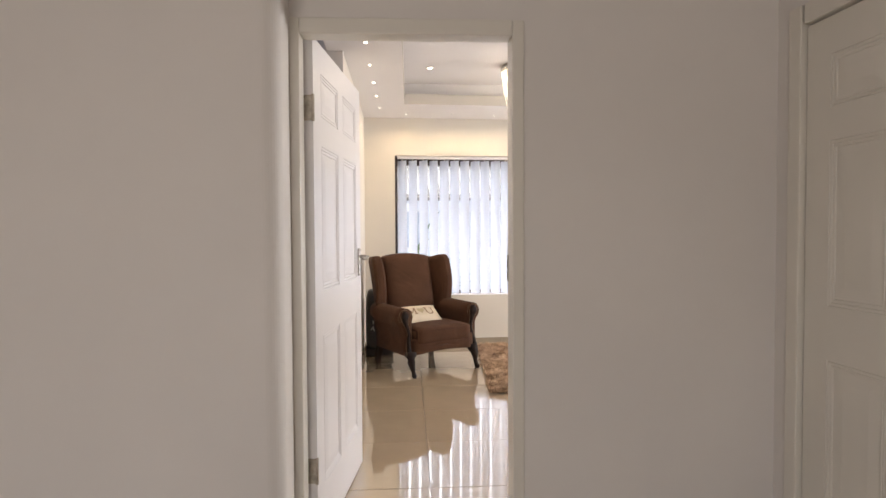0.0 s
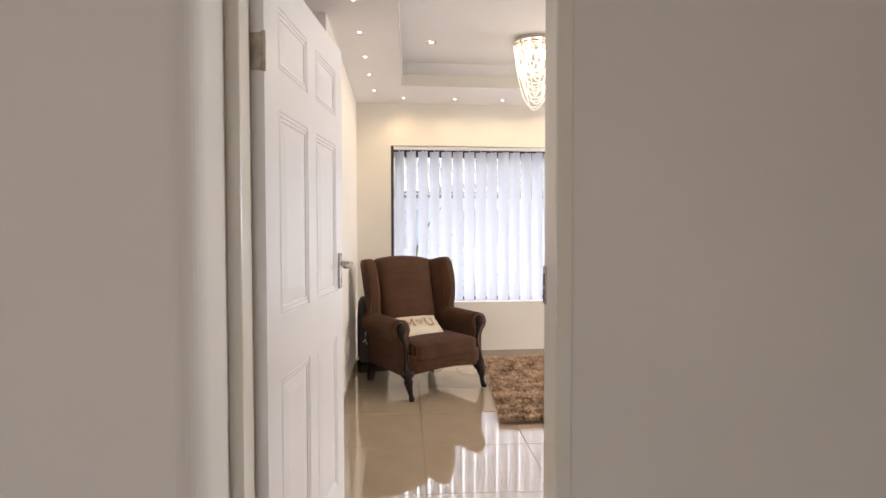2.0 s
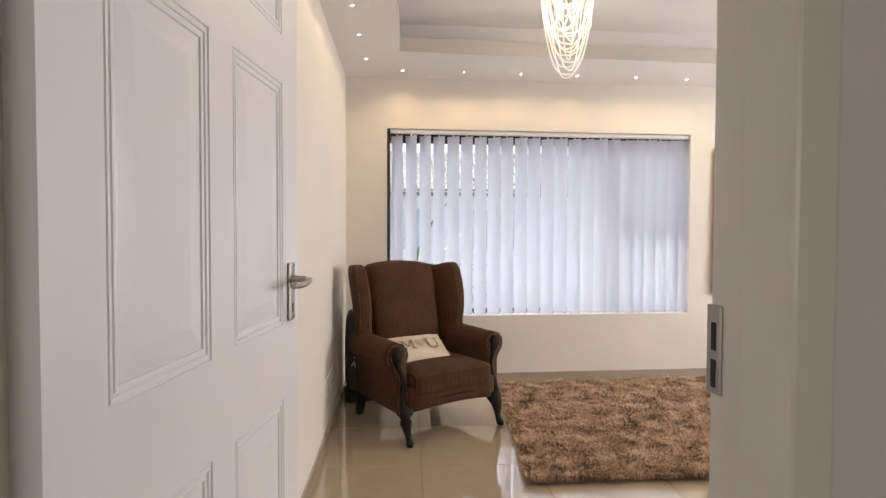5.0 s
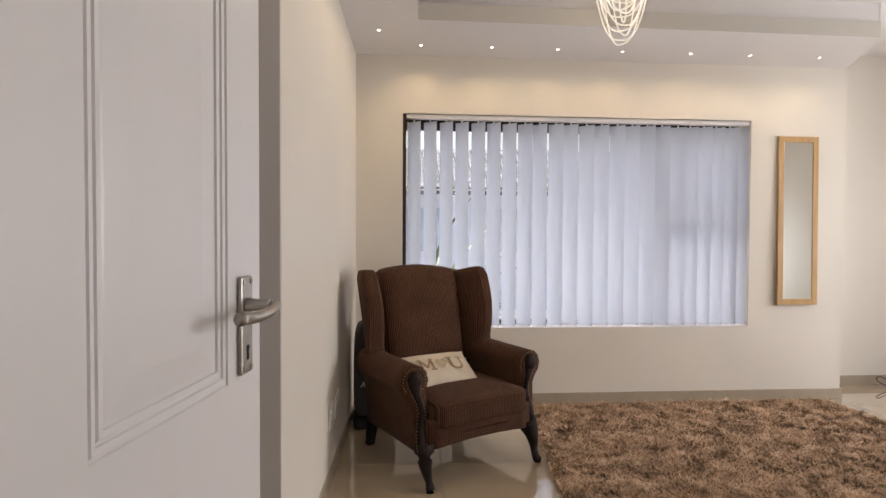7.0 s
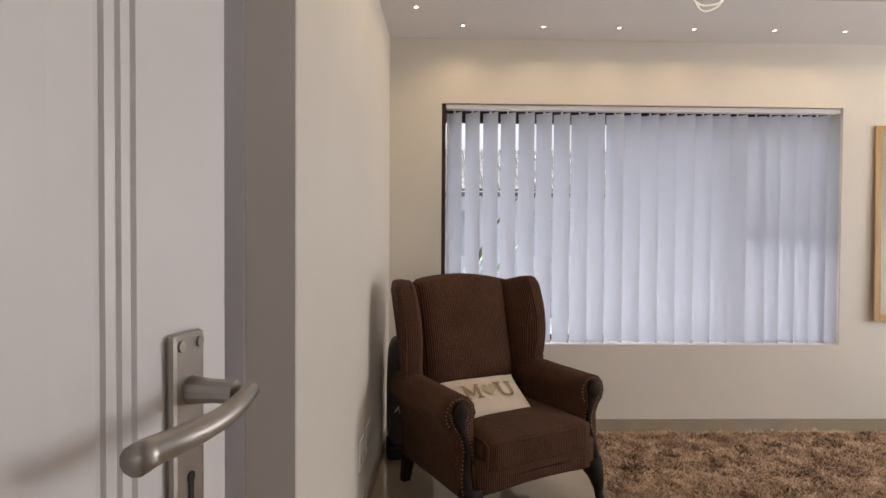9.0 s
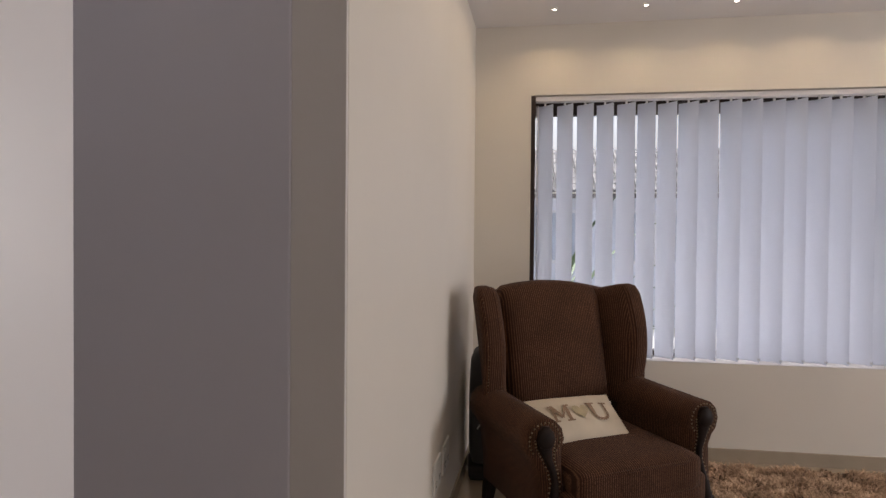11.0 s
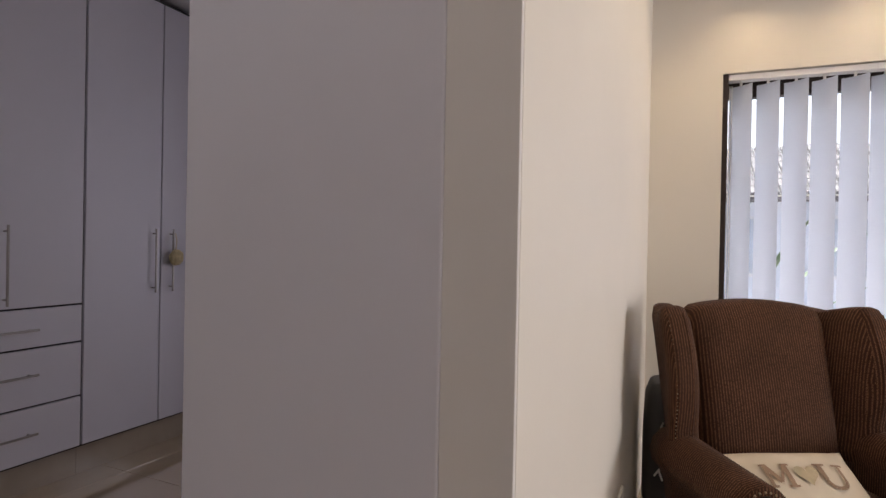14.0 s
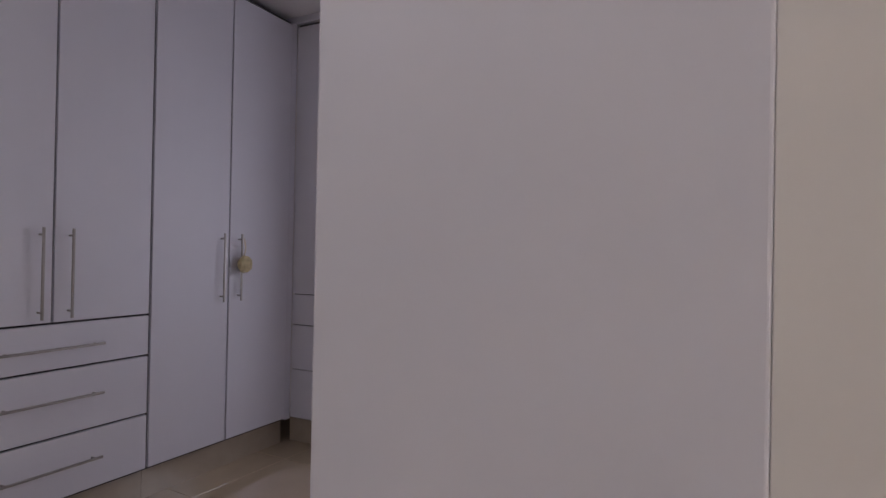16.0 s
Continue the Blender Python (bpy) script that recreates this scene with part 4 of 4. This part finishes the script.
# long strands slung right across the ring, one below the other; short ones inside
for k in range(26):
    if k < 14:
        a, spread, rad = math.radians(-64 + 128 * ((k * 0.618034) % 1)), math.pi * random.uniform(0.93, 1.07), 0.163
        depth, power = 0.20 + 0.295 * k / 13, 2.9
    elif k < 20:
        a, spread, rad = 2 * math.pi * k * 0.381966, math.pi * random.uniform(0.3, 0.5), 0.163
        depth, power = 0.13 + 0.015 * (k - 14), 2.2
    else:
        a, spread, rad = 2 * math.pi * k / 6, math.pi * 0.75, 0.105
        depth, power = 0.12 + 0.014 * (k - 20), 1.5
    p0 = Vector((rad * math.cos(a), rad * math.sin(a), -0.05))
    p1 = Vector((rad * math.cos(a + spread), rad * math.sin(a + spread), -0.05))
    pts = []
    for j in range(19):
        f = j / 18
        p = p0.lerp(p1, f)
        p.z -= depth * (1 - abs(2 * f - 1) ** power)
        pts.append(p)
    # each strand carries its brightness as emission
    part("strand", tube(pts, 0.0024, 5), CRYSTAL, chan, "strand of glass beads given a glow of its own" if k == 0 else "")
for k in range(4):
    a = k * math.pi / 2 + 0.5
    part("bulb", tube([(0.06 * math.cos(a), 0.06 * math.sin(a), -0.03), (0.06 * math.cos(a), 0.06 * math.sin(a), -0.10)], 0.008, 8), LED, chan, "small glowing bulb")
lamp("chandelier_lamp", "POINT", (1.438, 4.97, HIGH - 0.16), (1.438, 4.97, 0), 1.2, (1, 0.84, 0.62), (0.05, 0))

# ---- dressing room ----


def bar_handle(parent, p, axis, length):
    h = part("bar_handle", tube([Vector(p) + Vector(axis) * (-length / 2) + Vector((0.032, 0, 0)), Vector(p) + Vector(axis) * (length / 2) + Vector((0.032, 0, 0))], 0.006, 10), STEEL, parent, "brushed steel bar handle", smooth=False)
    for s in (-1, 1):
        q0 = Vector(p) + Vector(axis) * (s * (length / 2 - 0.03))
        part("stud", tube([q0, q0 + Vector((0.032, 0, 0))], 0.0045, 8), STEEL, h)


def front(parent, name, y0, y1, z0, z1):
    g = 0.0052
    return part(name, box(0.0, 0.018, y0 + g, y1 - g, z0 + g, z1 - g, 0.0012, seg=1), MELAMINE, parent)


unit = empty("wardrobe", pose(-2.820, -0.025, 0), "white fitted wardrobe with two tall doors above three drawers", "wardrobe", "fitted wardrobes")
# carcass coloured black to put shade behind the door and drawer gaps
part("carcass", box(-0.58, -0.003, 4.335, 5.249, 0.15, 2.735), BLACK, unit)
part("plinth", box(-0.55, -0.02, 4.335, 5.249, 0.0, 0.15), SKIRT, unit, "grey-beige plinth")
for y0, y1, hy in ((4.335, 4.793, 4.735), (4.793, 5.249, 4.856)):
    d = front(unit, "door", y0, y1, 0.922, 2.72)
    bar_handle(d, (0.018, hy, 1.136), (0, 0, 1), 0.385)
for z0, z1, hz in ((0.722, 0.922, 0.815), (0.432, 0.722, 0.592), (0.158, 0.432, 0.300)):
    d = front(unit, "drawer", 4.335, 5.249, z0, z1)
    bar_handle(d, (0.018, 4.795, hz), (0, 1, 0), 0.42)
unit2 = empty("wardrobe", pose(-2.820, -0.025, 0), "white fitted wardrobe with two full-height doors", "wardrobe", "fitted wardrobes")
# black again, as painted shade between the two doors
part("carcass", box(-0.58, -0.003, 5.251, 6.232, 0.15, 2.735), BLACK, unit2)
part("plinth", box(-0.55, -0.02, 5.251, 6.232, 0.0, 0.15), SKIRT, unit2, "grey-beige plinth")
for y0, y1, hy in ((5.253, 5.742, 5.682), (5.742, 6.232, 5.808)):
    d = front(unit2, "door", y0, y1, 0.158, 2.72)
    bar_handle(d, (0.018, hy, 1.147), (0, 0, 1), 0.385)
part("filler", box(-0.02, 0.012, 6.234, 6.283, 0.15, 2.735, 0.001, seg=1), MELAMINE, unit2)
unit3 = empty("wardrobe", pose(-2.808, 6.258, 0), "white fitted wardrobe with drawers at the end of the dressing room", "wardrobe", "fitted wardrobes")
# black backing paints the shaded lines between the drawers
part("carcass", box(0.004, 0.6, 0.016, 0.38, 0.155, 2.735), BLACK, unit3)
part("plinth", box(-0.02, 0.6, 0.025, 0.38, 0.0, 0.15), SKIRT, unit3, "grey-beige plinth")
for z0, z1, nm in ((0.158, 0.475, "drawer"), (0.475, 0.765, "drawer"), (0.765, 0.965, "drawer"), (0.965, 2.72, "door")):
    part(nm, box(0.002, 0.598, 0.0, 0.018, z0 + 0.003, z1 - 0.003, 0.0012, seg=1), MELAMINE, unit3)
part("cornice", box(-0.3, 0.6, -0.02, 0.1, 2.735, 2.79, 0.004), MELAMINE, unit3)
near_unit = empty("wardrobe", pose(-0.2005, 3.955, 0), "tall white wardrobe with a plain end panel beside the passage", "wardrobe")
part("end_panel", box(-0.538, 0.0, 0.0, 0.018, 0.0, 2.775, 0.005, seg=3), MELAMINE, near_unit)
part("carcass", box(-0.518, -0.003, 0.019, 2.7, 0.0, 2.775), MELAMINE, near_unit)
part("door", box(-0.537, -0.519, 0.019, 1.3, 0.1, 2.74, 0.001), MELAMINE, near_unit)
# round sponge hung from a wardrobe handle
lo = empty("bath_sponge", pose(-2.759, 5.797, 1.165), "round yellow bath sponge hanging from a wardrobe handle", "sponge")
bm = bmesh.new()
bmesh.ops.create_icosphere(bm, subdivisions=4, radius=0.05)
for v in bm.verts:
    v.co *= 1 + 0.12 * noise.noise(v.co * 45)
    v.co.x *= 0.55
part("puff", bm, LOOFAH, lo, smooth=True)
part("string", tube([(0, -0.006, 0.045), (0.014, -0.012, 0.10), (0.004, -0.014, 0.15)], 0.004, 6), LINEN, lo)

# ---- outside the window ----
setting("ground", box(-400, 400, 6.9, 600, -0.3, -0.15), PAVING, "pale paved yard outside the window", "ground")
house = empty("neighbour_house", pose(0, 12.6, 0), "pale rendered neighbouring house with a grey tiled roof", "house")
part("wall", box(-9, 14, 0.1, 3.9, -0.15, 2.05), RENDER_OUT, house)
for x in (0.1, 1.9, 4.6, 7.5):
    w_ = part("window", box(x, x + 1.1, 0.05, 0.12, 0.9, 1.8, 0.005), FARFRAME, house, "grey framed window")
    for dx in (0.05, 0.58):
        part("pane", box(x + dx, x + dx + 0.47, 0.04, 0.06, 0.95, 1.75), FARPANE, w_)
roof = part("roof", prism([(-9.3, -0.15), (14.3, -0.15), (14.3, 4.2), (-9.3, 4.2)], 2.0, 2.06), ROOFTILE, house)
bm = bmesh.new()
for r_ in range(8):
    y0, z0 = -0.2 + 0.27 * r_, 2.08 + 0.125 * r_
    for c_ in range(120):
        x = -4 + 0.13 * c_
        pr = [(x + 0.065 + 0.062 * math.cos(a), 0.05 * math.sin(a)) for a in [math.pi * t_ / 4 for t_ in range(5)]]
        add_sections(bm, [[(px, y0, z0 + pz) for px, pz in pr], [(px, y0 + 0.29, z0 + 0.125 + pz) for px, pz in pr]])
part("roof_tiles", bm, ROOFTILE, roof, "overlapping grey barrel roof tiles", at=None)
plant = empty("garden_plant", pose(0.50, 7.75, -0.15), "tall spiky green garden plant outside the window", "plant")
for k in range(26):
    a, ln, tilt = random.uniform(0, 6.28), random.uniform(1.0, 2.05), random.uniform(0.05, 0.55)
    bm = bmesh.new()
    secs = []
    for j in range(6):
        f = j / 5
        rr, zz = ln * f * math.sin(tilt + 0.6 * f), ln * f * math.cos(tilt + 0.6 * f) + 0.15
        wd = 0.036 * (1 - f) ** 0.6 + 0.002
        px, py = rr * math.cos(a), rr * math.sin(a)
        nx, ny = -math.sin(a) * wd, math.cos(a) * wd
        secs.append([(px - nx, py - ny, zz), (px, py, zz - 0.006), (px + nx, py + ny, zz), (px, py, zz + 0.002)])
    add_sections(bm, secs)
    part("leaf", bm, LEAF, plant)
part("stem", tube([(0, 0, 0), (0.01, 0, 0.1), (0, 0.01, 0.2)], [0.06, 0.05, 0.04], 8), LEAF, plant)


# floor tiles last
TS = 0.635
GRID = pose(0.509, 4.586, 0, 0, 0, TILT_ROOM)
me = bpy.data.meshes.new("tile")
bm = box(0.0015, TS - 0.0015, 0.0015, TS - 0.0015, -0.010, 0.0, 0.0012, seg=1)
bm.to_mesh(me)
bm.free()
me.materials.append(TILE)
for i in range(-8, 10):
    for j in range(-14, 5):
        c = GRID @ Vector(((i + 0.5) * TS, (j + 0.5) * TS, 0))
        if -3.5 < c.x < 5.85 and -2.9 < c.y < 6.9 and (c.x > -0.5 or c.y > 1.8 or c.x > -2.0):
            t = new("tile", me)
            t.parent = floor
            t.matrix_world = GRID @ pose(i * TS, j * TS, random.uniform(-0.0003, 0.0003), random.uniform(-0.04, 0.04), random.uniform(-0.04, 0.04))
